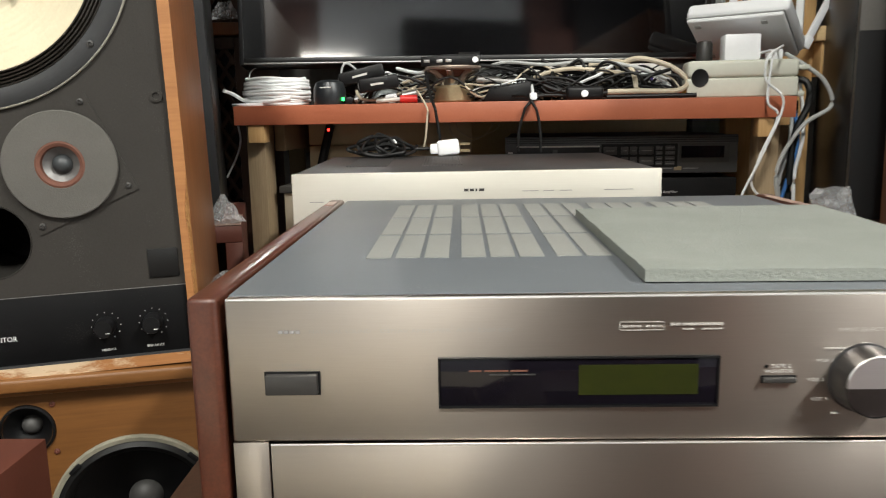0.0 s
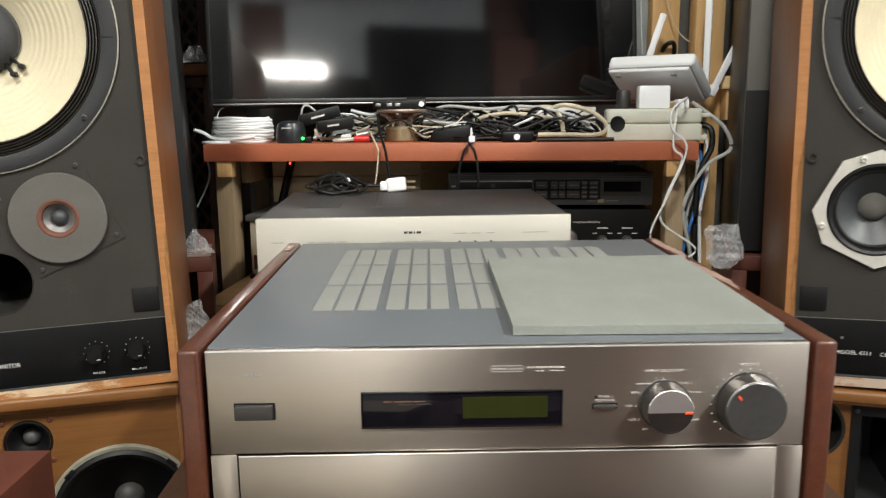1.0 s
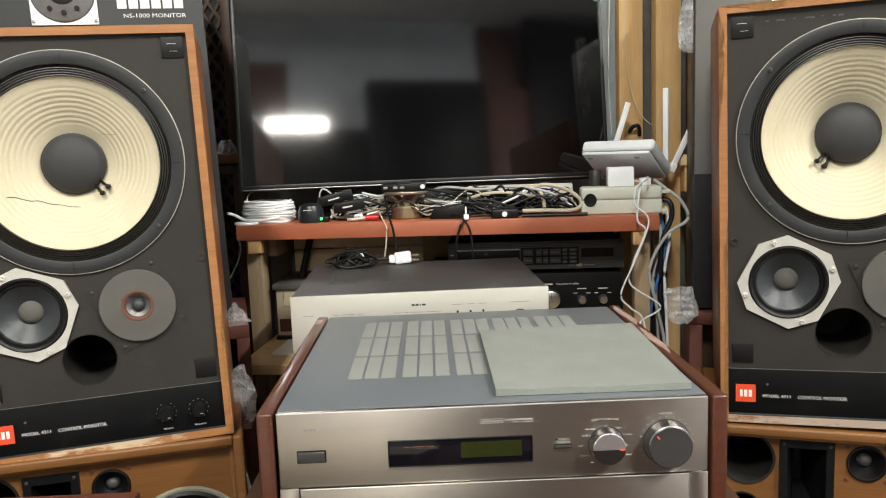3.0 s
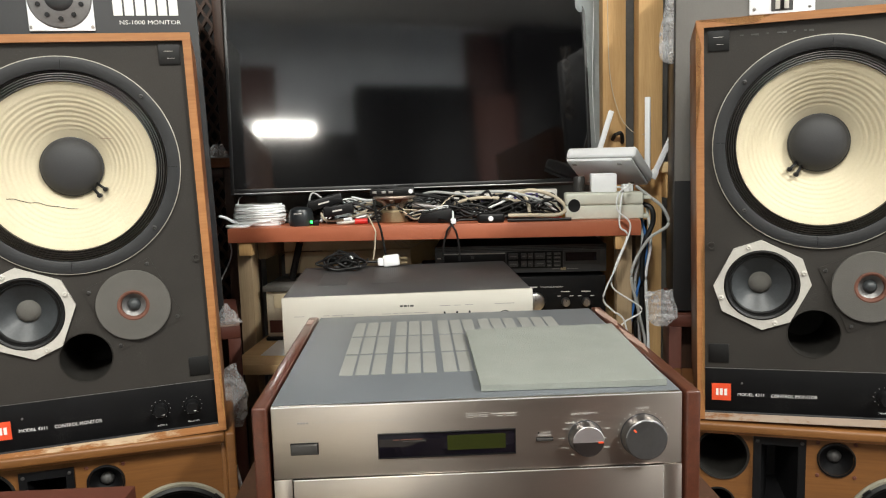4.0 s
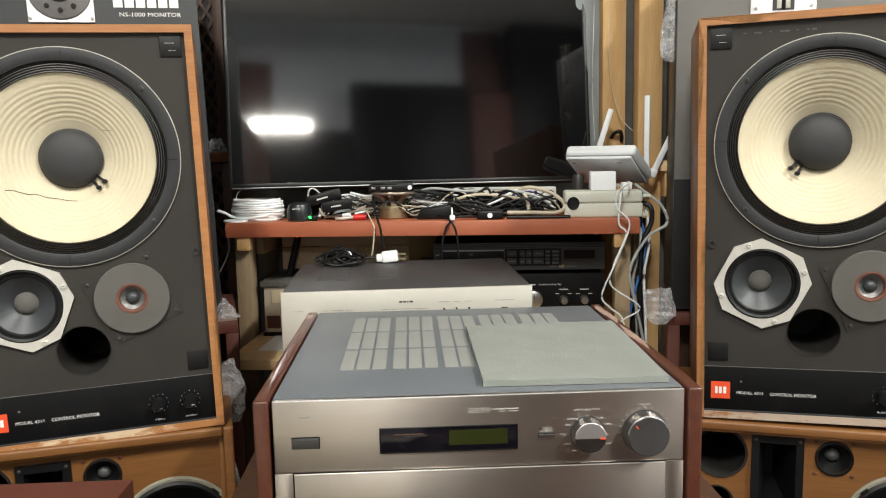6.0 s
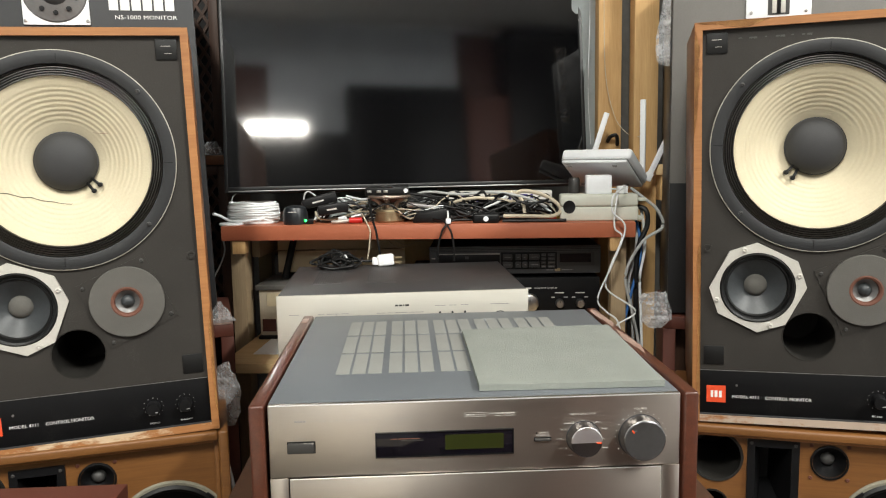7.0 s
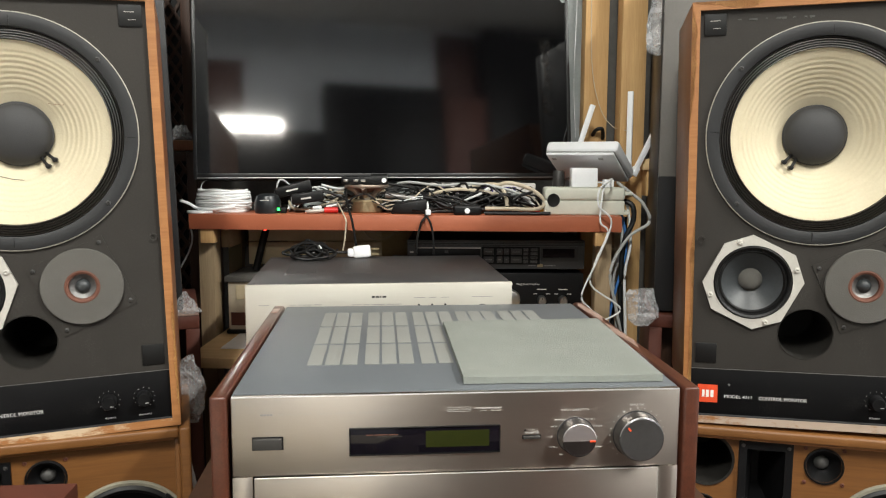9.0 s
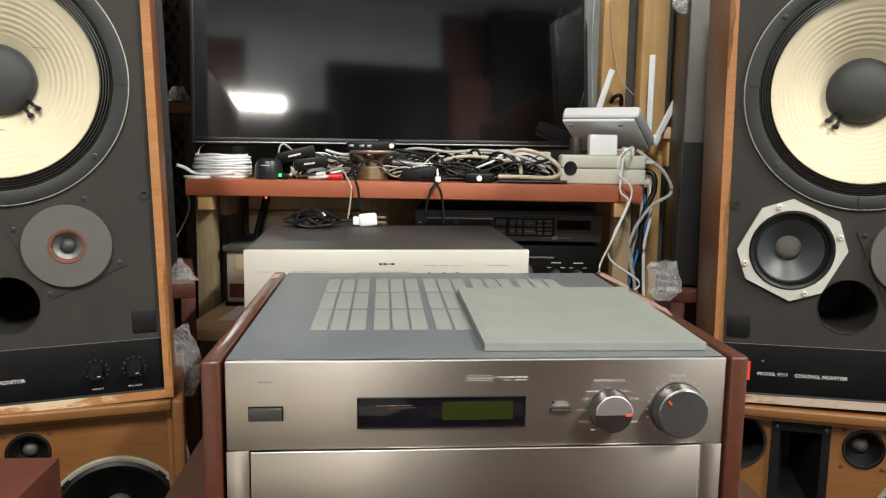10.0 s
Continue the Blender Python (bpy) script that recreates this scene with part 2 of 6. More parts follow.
M_CREAMBOX = surface("cream enamel", (0.62, 0.55, 0.42), (0.55, 0.48, 0.36), 0.5)
M_WALL = surface("dingy pale wall", (0.82, 0.86, 0.91), (0.58, 0.62, 0.67), 0.9, big=1.6, fine=60)
M_CEIL = surface("white ceiling board", (0.74, 0.72, 0.68), (0.68, 0.66, 0.62), 0.9, big=2, fine=80)
M_FLOOR = surface("worn brown vinyl", (0.105, 0.078, 0.060), (0.075, 0.055, 0.042), 0.5, big=3, fine=60)
M_GREYPANEL = surface("dark grey panel", (0.11, 0.105, 0.095), (0.07, 0.066, 0.06), 0.8, big=7, fine=90)
M_PALEPLASTIC = surface("pale plastic sheet", (0.52, 0.56, 0.56), (0.40, 0.44, 0.44), 0.35, big=10)
M_PURPLE = surface("purple print", (0.05, 0.035, 0.16), (0.04, 0.03, 0.13), 0.6, bump=0)
M_PAPER = surface("off white card", (0.66, 0.64, 0.60), (0.56, 0.54, 0.50), 0.8)
M_FILM = surface("dusty pink film", (0.42, 0.31, 0.26), (0.24, 0.14, 0.11), 0.35, big=30, fine=200)
M_SHEEN = surface("blue black satin plastic", (0.016, 0.019, 0.022), (0.012, 0.0145, 0.017), 0.3, big=20, fine=300, bump=0.04)
M_LED_R = glow("red indicator light", (1.0, 0.03, 0.02), 6)
M_LED_G = glow("green indicator light", (0.03, 1.0, 0.12), 5)
M_TUBE = glow("lamp diffuser", (1.0, 0.94, 0.84), 3.0)


def bubble_wrap():
    """Clear film: mostly see-through, with glossy bubbles and milky creases."""
    m, nt, b = nodes_of("bubble wrap film")
    b.inputs["Base Color"].default_value = (0.86, 0.88, 0.90, 1)
    b.inputs["Roughness"].default_value = 0.22
    b.inputs["Specular IOR Level"].default_value = 0.9
    tc = nt.nodes.new("ShaderNodeTexCoord")
    v = nt.nodes.new("ShaderNodeTexVoronoi")
    v.inputs["Scale"].default_value = 85
    v.inputs["Randomness"].default_value = 0.25
    nt.links.new(tc.outputs["Object"], v.inputs[0])
    add_bump(nt, b, v.outputs["Distance"], 0.6, 0.003)
    n = noise_at(nt, 28, 4, 0.7)
    r = ramp(nt, [(0.34, (0.10, 0.10, 0.10)), (0.70, (0.52, 0.52, 0.52))])
    nt.links.new(n.outputs[0], r.inputs[0])
    nt.links.new(r.outputs[0], b.inputs["Alpha"])
    return m


M_BUBBLE = bubble_wrap()

# ---- mesh helpers ----


def box(bm, x0, x1, y0, y1, z0, z1, bevel=0.0, seg=2):
    r = bmesh.ops.create_cube(bm, size=1.0)
    vs = r["verts"]
    for v in vs:
        v.co = Vector(((x0 + x1) / 2 + v.co.x * (x1 - x0), (y0 + y1) / 2 + v.co.y * (y1 - y0), (z0 + z1) / 2 + v.co.z * (z1 - z0)))
    if bevel:
        es = list({e for v in vs for e in v.link_edges})
        bmesh.ops.bevel(bm, geom=es, offset=bevel, segments=seg, affect="EDGES", profile=0.5)
    return bm


def cube(*a, **k):
    return box(bmesh.new(), *a, **k)


def lathe(bm, profile, cx=0.0, cz=0.0, seg=64, close=False):
    """Revolve (radius, y) pairs round an axis along y through (cx, cz); first ring outermost."""
    rings = []
    for r, y in profile:
        if r < 1e-6:
            rings.append([bm.verts.new((cx, y, cz))])
        else:
            rings.append([bm.verts.new((cx + r * math.cos(2 * math.pi * i / seg), y, cz + r * math.sin(2 * math.pi * i / seg))) for i in range(seg)])
    for a, b in zip(rings, rings[1:]):
        for i in range(seg):
            j = (i + 1) % seg
            if len(b) == 1:
                bm.faces.new((a[i], a[j], b[0]))
            elif len(a) == 1:
                bm.faces.new((a[0], b[j], b[i]))
            else:
                bm.faces.new((a[i], a[j], b[j], b[i]))
    return bm


def upright(profile, seg=32):
    """Revolve (radius, z) pairs round z."""
    bm = lathe(bmesh.new(), profile, seg=seg)
    for v in bm.verts:
        v.co = Vector((v.co.x, v.co.z, v.co.y))
    return bm


def smooth_path(pts, n=8):
    pts = [Vector(p) for p in pts]
    out = []
    for i in range(len(pts) - 1):
        p0, p1, p2, p3 = pts[max(i - 1, 0)], pts[i], pts[i + 1], pts[min(i + 2, len(pts) - 1)]
        for k in range(n):
            t = k / n
            out.append(0.5 * ((2 * p1) + (p2 - p0) * t + (2 * p0 - 5 * p1 + 4 * p2 - p3) * t * t + (3 * p1 - p0 - 3 * p2 + p3) * t ** 3))
    out.append(pts[-1])
    return out


def sweep(bm, pts, r, seg=8, n=8):
    """A round cable along a smooth path."""
    path = smooth_path(pts, n)
    up = Vector((0, 0, 1))
    rings = []
    for i, p in enumerate(path):
        d = (path[min(i + 1, len(path) - 1)] - path[max(i - 1, 0)])
        d = d.normalized() if d.length > 1e-9 else Vector((1, 0, 0))
        side = d.cross(up)
        if side.length < 1e-3:
            side = d.cross(Vector((1, 0, 0)))
        side.normalize()
        up2 = side.cross(d)
        rings.append([bm.verts.new(p + r * (side * math.cos(2 * math.pi * k / seg) + up2 * math.sin(2 * math.pi * k / seg))) for k in range(seg)])
    for a, b in zip(rings, rings[1:]):
        for k in range(seg):
            bm.faces.new((a[k], a[(k + 1) % seg], b[(k + 1) % seg], b[k]))
    for ring in (rings[0][::-1], rings[-1]):
        bm.faces.new(ring)
    return bm


def cable(pts, r, seg=8, n=8):
    return sweep(bmesh.new(), pts, r, seg, n)


def plate(outline, holes, y, thick=0.0):
    """A flat sheet in the x-z plane at y with an outline and holes, given as lists of (x, z)."""
    bm = bmesh.new()
    es = []
    for loop in [outline] + holes:
        vs = [bm.verts.new((x, y, z)) for x, z in loop]
        es += [bm.edges.new((vs[i], vs[(i + 1) % len(vs)])) for i in range(len(vs))]
    bmesh.ops.triangle_fill(bm, use_beauty=True, use_dissolve=False, edges=es)
    if thick:
        r = bmesh.ops.extrude_face_region(bm, geom=list(bm.faces))
        for g in r["geom"]:
            if isinstance(g, bmesh.types.BMVert):
                g.co.y += thick
    bmesh.ops.recalc_face_normals(bm, faces=list(bm.faces))
    return bm


def circle(cx, cz, r, n=48, start=0.0):
    return [(cx + r * math.cos(start + 2 * math.pi * i / n), cz + r * math.sin(start + 2 * math.pi * i / n)) for i in range(n)]


def mesh_of(name, bm, material, smooth=True):
    bmesh.ops.recalc_face_normals(bm, faces=list(bm.faces))
    me = bpy.data.meshes.new(name)
    bm.to_mesh(me)
    bm.free()
    me.materials.append(material)
    if smooth:
        for p in me.polygons:
            p.use_smooth = True
        me.set_sharp_from_angle(angle=radians(35))
    return me


def part(name, bm, material, parent, label=""):
    me = mesh_of(name, bm, material)
    ob = new(name, me)
    ob.parent = parent
    if label:
        tagged(ob, label)
    return ob


def root(name, m, label, category, group="", kind=""):
    ob = new(name)
    ob.empty_display_size = 0.05
    ob.matrix_world = m
    return tagged(ob, label, category, group, kind)


def thing(name, bm, material, label, category, m=None, group="", kind=""):
    ob = new(name, mesh_of(name, bm, material))
    if m is not None:
        ob.matrix_world = m
    return tagged(ob, label, category, group, kind)


def moved(bm, m):
    bm.transform(m)
    return bm


def lettering(name, text, x, z, y, height, material, parent, width=None, align="LEFT", turn=None):
    """Flat printed words that face -y, cap height and, if given, overall width in metres."""
    cu = bpy.data.curves.new(name, "FONT")
    cu.body, cu.size, cu.align_x, cu.align_y, cu.resolution_u = text, 1.0, align, "BOTTOM_BASELINE", 2
    tmp = new(name, cu)
    dg = bpy.context.evaluated_depsgraph_get()
    me = bpy.data.meshes.new_from_object(tmp.evaluated_get(dg))
    bpy.data.objects.remove(tmp)
    xs = [v.co.x for v in me.vertices]
    sz = height / 0.70
    sx = width / (max(xs) - min(xs)) if width else sz
    me.transform(Matrix.Translation((x, y, z)) @ Matrix.Rotation(radians(90), 4, "X") @ Matrix.Diagonal((sx, sz, 1, 1)))
    me.materials.clear()
    me.materials.append(material)
    ob = new(name, me)
    ob.parent = parent
    return ob


def bars(name, runs, z, y, h, material, parent):
    """Print too small to read, or a maker's mark, as plain bars: runs of (x0, x1)."""
    for a, b in runs:
        ob = part(name, cube(a, b, y - 0.0004, y, z, z + h), material, parent)
    return ob


def screw(bm, cx, cz, y, r):
    lathe(bm, [(r, y), (r * 0.95, y - r * 0.5), (r * 0.5, y - r * 0.7), (r * 0.3, y - r * 0.35), (0, y - r * 0.35)], cx, cz, 12)
    return bm


# ---- the room ----


def setting(name, bm, material, label, category):
    return thing(name, bm, material, label, category, kind="structure")


X0, X1, Y0, Y1 = -4.0, 3.0, -4.6, 1.5
setting("floor", cube(X0, X1, Y0, Y1, FLOOR - 0.1, FLOOR), M_FLOOR, "worn brown vinyl floor of the shop", "floor")
setting("ceiling", cube(X0, X1, Y0, Y1, CEIL, CEIL + 0.1), M_CEIL, "plain white ceiling boards of the shop", "ceiling")
setting("wall_north", cube(X0, X1, Y1, Y1 + 0.1, FLOOR, CEIL), M_GREYPANEL, "dim grey back wall behind the shelves", "wall")
setting("wall_south", cube(X0, X1, Y0 - 0.1, Y0, FLOOR, CEIL), M_WALL, "dingy beige plaster wall", "wall")
setting("wall_west", cube(X0 - 0.1, X0, Y0, Y1, FLOOR, CEIL), M_WALL, "dingy beige plaster wall", "wall")
setting("wall_east", cube(X1, X1 + 0.1, Y0, Y1, FLOOR, CEIL), M_WALL, "dingy beige plaster wall", "wall")
for lx, ly, _ in LAMPS:
    lamp = root("ceiling_lamp", Matrix.Translation((lx, ly, LAMPZ)), "white fluorescent lamp hanging from the ceiling on rods", "lamp", "ceiling lamps")
    part("housing", cube(-0.13, 0.13, -0.63, 0.63, -0.05, 0.0, bevel=0.008), M_PLASTICW, lamp)
    for rx in (-0.5, 0.5):
        part("rod", cube(-0.005, 0.005, rx - 0.005, rx + 0.005, 0.0, CEIL - LAMPZ), M_STEEL, lamp)
    part("diffuser", cube(-0.11, 0.11, -0.60, 0.60, -0.078, -0.05, bevel=0.01), M_TUBE, lamp, "lit frosted diffuser")
lamp = root("wall_lamp", Matrix.Translation((WALL_LAMP[0], Y0, WALL_LAMP[2])), "bright fluorescent lamp mounted high on the wall", "lamp")
part("housing", cube(-0.34, 0.34, 0.0, 0.05, -0.07, 0.07, bevel=0.008), M_PLASTICW, lamp)
# furniture behind the camera, known from reflections
wd = root("brown_wardrobe", Matrix.Translation((1.62, Y0, FLOOR)), "tall brown wooden cabinet against the far wall", "cabinet")
part("body", cube(0, 0.42, 0, 0.3, 0, 3.14, 0.004), M_BROWNBOX, wd)
part("door_gap", cube(0.208, 0.212, 0.3, 0.303, 0.05, 3.12), M_BLACK, wd)
for bx0, bw, bh in ((0.46, 1.15, 3.22), (2.06, 0.9, 3.85)):
    bc = root("black_cupboard", Matrix.Translation((bx0, Y0, FLOOR)), "tall black cupboard against the far wall", "cabinet", "black cupboards")
    part("body", cube(0, bw, 0, 0.3, 0, bh, 0.004), M_BLACKPANEL, bc)
    part("door_gap", cube(bw / 2 - 0.002, bw / 2 + 0.002, 0.3, 0.303, 0.05, bh - 0.03), M_RING, bc)
thing("wall_board", cube(-0.67, -0.27, Y0, Y0 + 0.02, 3.12, 3.64, 0.002), M_BROWNBOX, "dark maroon board on the far wall", "board", kind="structure")
thing("wall_board", cube(1.63, 2.05, Y0, Y0 + 0.02, 3.40, 4.05, 0.002), M_BROWNBOX, "dark maroon board on the far wall", "board", kind="structure")
sf = root("dark_shelf", Matrix.Translation((-0.60, Y0, FLOOR)), "dark shelf of boxes against the far wall", "shelf")
part("body", cube(0, 1.05, 0, 0.3, 0, 2.74, 0.004), M_BLACKPANEL, sf)
part("shelf_front", cube(0.02, 1.03, 0.3, 0.304, 0.05, 2.5), M_RUBBER, sf)
# unseen table, added to give the amplifier's front a bright reflection at left
pt = root("pale_table", Matrix.Translation((-1.75, -2.3, FLOOR)), "unseen cream table added to brighten the amplifier front", "table")
part("top", cube(0, 1.47, 0, 1.5, 0.40, 0.43, 0.004), M_CREAMBOX, pt)
for ax, ay in ((0.05, 0.05), (1.37, 0.05), (0.05, 1.40), (1.37, 1.40)):
    part("leg", cube(ax, ax + 0.05, ay, ay + 0.05, 0, 0.40, 0.003), M_CREAMBOX, pt)
# unseen counter, added to darken what the amplifier's front reflects at right
cn = root("low_counter", Matrix.Translation((-0.02, -2.5, FLOOR)), "unseen dark brown counter added to darken the amplifier front", "counter")
part("body", cube(0, 1.9, 0, 1.85, 0.06, 0.42, 0.004), M_BROWNBOX, cn)
part("top", cube(-0.02, 1.92, -0.02, 1.87, 0.42, 0.45, 0.004), M_DARKWOOD, cn)
part("plinth", cube(0.03, 1.87, 0.03, 1.82, 0, 0.06), M_BLACK, cn)


# ---- the pair of studio monitors ----
MW, MH, MD = 0.348, 0.594, 0.298


def studio_monitor(m, mirror, label):
    """Two-tone box with a framed baffle, four openings and a control strip; x from 0 to MW, front at y = 0."""
    g = root("studio_monitor", m, label, "speaker", "pair of studio monitors")
    t, rec = 0.011, 0.007
    part("side_board", cube(0, t, 0.002, MD, 0, MH, 0.0015), M_WALNUT, g)
    part("side_board", cube(MW - t, MW, 0.002, MD, 0, MH, 0.0015), M_WALNUT, g)
    part("top_board", cube(t, MW - t, 0.002, MD, MH - t, MH, 0.0015), M_WALNUT, g)
    part("bottom_board", cube(t, MW - t, 0.002, MD, 0, t, 0.0015), M_WALNUT, g)
    part("back_board", cube(t, MW - t, MD - 0.015, MD, t, MH - t), M_WALNUT, g)
    for nm, b in (("front_edge", (0, t, MH)), ("front_edge", (MW - t, MW, MH))):
        part(nm, cube(b[0], b[1], 0.0, 0.002, 0, MH), M_WALNUT_EDGE, g)
    part("front_edge", cube(t, MW - t, 0.0, 0.002, MH - t, MH), M_WALNUT_EDGE, g)
    part("front_edge", cube(t, MW - t, 0.0, 0.002, 0, t), M_CHIPPED if mirror else M_TORN, g, "chipped lower edge showing bare wood")
    wx, wz, ws = (MW / 2 - 0.0085, 0.412, 1.0) if mirror else (MW / 2 - 0.0025, 0.412, 0.976)
    mx, tx, px = (0.0905, 0.2345, 0.1625)
    mz, tz, pz = 0.209, 0.207, 0.136
    hole_w, hole_m, hole_t, hole_p = circle(wx, wz, 0.138 * ws, 64), circle(mx, mz, 0.054), circle(tx, tz, 0.02), circle(px, pz, 0.0355)
    inner = [(t, 0.080), (MW - t, 0.080), (MW - t, MH - t), (t, MH - t)]
    part("baffle", plate(inner, [hole_w, hole_m, hole_t, hole_p], rec), M_BAFFLE, g, "dark grey painted baffle")
    strip = part("control_panel", cube(t, MW - t, rec - 0.0015, rec + 0.004, t + 0.001, 0.080, 0.0006), M_BLACKPANEL, g, "black control strip")
    part("panel_line", cube(t, MW - t, rec - 0.0018, rec - 0.0002, 0.0800, 0.0805), M_MIDCAP, strip)
    part("dust_line", cube(t, MW - t, 0.001, rec - 0.0015, t, t + 0.0016), M_DUST, strip)
    # woofer
    w = part("woofer", lathe(bmesh.new(), [(0.152, rec), (0.152, rec - 0.004), (0.1500, rec - 0.0048), (0.138, rec - 0.0042), (0.1345, rec - 0.003), (0.1345, rec + 0.004)], wx, wz, 96), M_RING, g, "dark grey cast woofer frame")
    part("trim_ring", lathe(bmesh.new(), [(0.1532, rec), (0.1532, rec - 0.0035), (0.1522, rec - 0.0043), (0.1512, rec - 0.0035)], wx, wz, 96), M_TRIM, w, "thin pale rim")
    prof = []
    for i in range(5):
        r = 0.1345 - i * 0.0032
        prof += [(r, rec + 0.0042), (r - 0.0010, rec + 0.0002), (r - 0.0021, rec - 0.0002)]
    prof.append((0.1182, rec + 0.006))
    part("surround", lathe(bmesh.new(), prof, wx, wz, 96), M_PLEAT, w, "pleated black surround")
    prof = []
    n = 88
    for i in range(n + 1):
        s = i / n
        r = 0.1188 - s * (0.1188 - 0.040)
        d = rec + 0.004 + 0.046 * (s ** 1.15)
        k = 0.00036 * math.sin(s * 2 * math.pi * 12.0) * min(1.0, 8 * max(0.0, s - 0.10), 8 * max(0.0, 0.86 - s))
        prof.append((r, d + k))
    part("cone", lathe(bmesh.new(), prof, wx, wz, 96), M_CREAM, w, "ribbed cream paper cone")
    prof = [(0.0432, rec + 0.047), (0.0432, rec + 0.0425), (0.0415, rec + 0.0415)] + [(0.0412 * math.cos(a), rec + 0.0420 - 0.019 * math.sin(a)) for a in [i * math.pi / 16 for i in range(1, 8)]] + [(0, rec + 0.0230)]
    part("dust_cap", lathe(bmesh.new(), prof, wx, wz, 64), M_DUST, w, "domed dark grey felt cap")
    base = radians(-45 if mirror else 228)
    for da in (-0.11, 0.11):
        bm = bmesh.new()
        c, s = math.cos(base + da), math.sin(base + da)
        sweep(bm, [(wx + 0.041 * c, rec + 0.041, wz + 0.041 * s), (wx + 0.049 * c, rec + 0.033, wz + 0.049 * s), (wx + 0.056 * c, rec + 0.031, wz + 0.056 * s)], 0.0021, 8, 4)
        lathe(bm, [(0.0033, rec + 0.036), (0.0033, rec + 0.026), (0, rec + 0.0255)], wx + 0.056 * c, wz + 0.056 * s, 12)
        part("lead_terminal", bm, M_RUBBER, w)
    for a in (radians(41), radians(139), radians(221), radians(319)):
        part("screw", screw(bmesh.new(), wx + 0.1435 * math.cos(a), wz + 0.1435 * math.sin(a), rec - 0.0042, 0.0034), M_BUTTON, w)
    for i in range(4):
        a = radians(3 + 90 * i)
        bm = bmesh.new()
        box(bm, -0.0006, 0.0006, rec - 0.0047, rec - 0.0035, 0.135, 0.1505)
        part("gasket_joint", moved(bm, Matrix.Translation((wx, 0, wz)) @ Matrix.Rotation(a, 4, "Y")), M_RUBBER, w)
    for ob in [w, *w.children]:
        ob.data.transform(Matrix.Translation((wx, 0, wz)) @ Matrix.Diagonal((ws, 1, ws, 1)) @ Matrix.Translation((-wx, 0, -wz)))
    # midrange
    rot = radians(23 if mirror else 18)
    def octo(r, cut):
        pts = []
        for i in range(4):
            a = rot + math.pi / 2 * i
            pts += [(a - cut, r), (a + cut, r)]
        return [(mx + q * math.cos(a), mz + q * math.sin(a)) for a, q in pts]
    mid = part("midrange", plate(octo(0.0672, radians(17.5)), [circle(mx, mz, 0.0525, 48)], rec - 0.0045, 0.0045), M_MIDFRAME, g, "pale cast octagonal midrange frame")
    prof = [(0.0525, rec - 0.003), (0.050, rec - 0.006), (0.047, rec - 0.004), (0.0455, rec + 0.001), (0.043, rec + 0.0005), (0.041, rec + 0.003)]
    part("surround", lathe(bmesh.new(), prof, mx, mz, 64), M_RUBBER, mid, "glossy black surround")
    part("cone", lathe(bmesh.new(), [(0.0415, rec + 0.003), (0.03, rec + 0.011), (0.016, rec + 0.021)], mx, mz, 64), M_MIDCONE, mid, "dark grey cone")
    part("dust_cap", lathe(bmesh.new(), [(0.0165, rec + 0.021), (0.014, rec + 0.0165), (0.009, rec + 0.0135), (0, rec + 0.0125)], mx, mz, 40), M_FOAMDISC, mid, "grey domed cap")
    for i in range(4):
        a = rot + math.pi / 2 * i
        part("screw", screw(bmesh.new(), mx + 0.0595 * math.cos(a), mz + 0.0595 * math.sin(a), rec - 0.0045, 0.0040), M_MIDFRAME, mid)
    # tweeter
    tw = part("tweeter", plate([(tx + 0.073 * math.cos(radians(a)), tz + 0.073 * math.sin(radians(a))) for a in (68, 158, 248, 338)], [circle(tx, tz, 0.02)], rec - 0.0016, 0.0016), M_BAFFLE, g, "square black tweeter plate")
    part("foam_disc", lathe(bmesh.new(), [(0.0515, rec - 0.0016), (0.0515, rec - 0.006), (0.0505, rec - 0.0068), (0.0225, rec - 0.0072), (0.0215, rec - 0.005)], tx, tz, 72), M_FOAMDISC, tw, "grey foam disc")
    part("felt_ring", lathe(bmesh.new(), [(0.0225, rec - 0.0068), (0.0205, rec - 0.0075), (0.0175, rec - 0.006), (0.0165, rec - 0.001)], tx, tz, 48), M_REDRING, tw, "red brown felt ring")
    part("cone", lathe(bmesh.new(), [(0.0172, rec - 0.002), (0.0085, rec + 0.004)], tx, tz, 40), M_MIDCAP, tw, "small grey cone")
    part("dome", lathe(bmesh.new(), [(0.0095, rec + 0.0035), (0.0075, rec - 0.0015), (0.004, rec - 0.004), (0, rec - 0.0045)], tx, tz, 32), M_MIDCONE, tw)
    for a in (68, 158, 248, 338):
        part("screw", screw(bmesh.new(), tx + 0.063 * math.cos(radians(a)), tz + 0.063 * math.sin(radians(a)), rec - 0.0016, 0.003), M_BUTTON, tw)
    # port, fasteners, prints
    part("port", lathe(bmesh.new(), [(0.037, rec), (0.0365, rec - 0.0006), (0.0352, rec + 0.002), (0.0345, rec + 0.12), (0, rec + 0.121)], px, pz, 48), M_PORT, g, "open round black port tube")
    for fx in (0.031, MW - 0.031):
        for fz in (0.104, MH - 0.030):
            f = part("grille_fastener", cube(fx - 0.0145, fx + 0.0145, rec - 0.002, rec, fz - 0.0145, fz + 0.0145, 0.001), M_RUBBER, g, "black hook pad")
            if fz > 0.3:
                part("pad_mark", cube(fx - 0.007, fx + 0.006, rec - 0.0024, rec - 0.002, fz + 0.0045, fz + 0.0051), M_MIDFRAME, f)
                part("pad_mark", cube(fx - 0.003, fx + 0.007, rec - 0.0024, rec - 0.002, fz - 0.0055, fz - 0.0050), M_MIDFRAME, f)
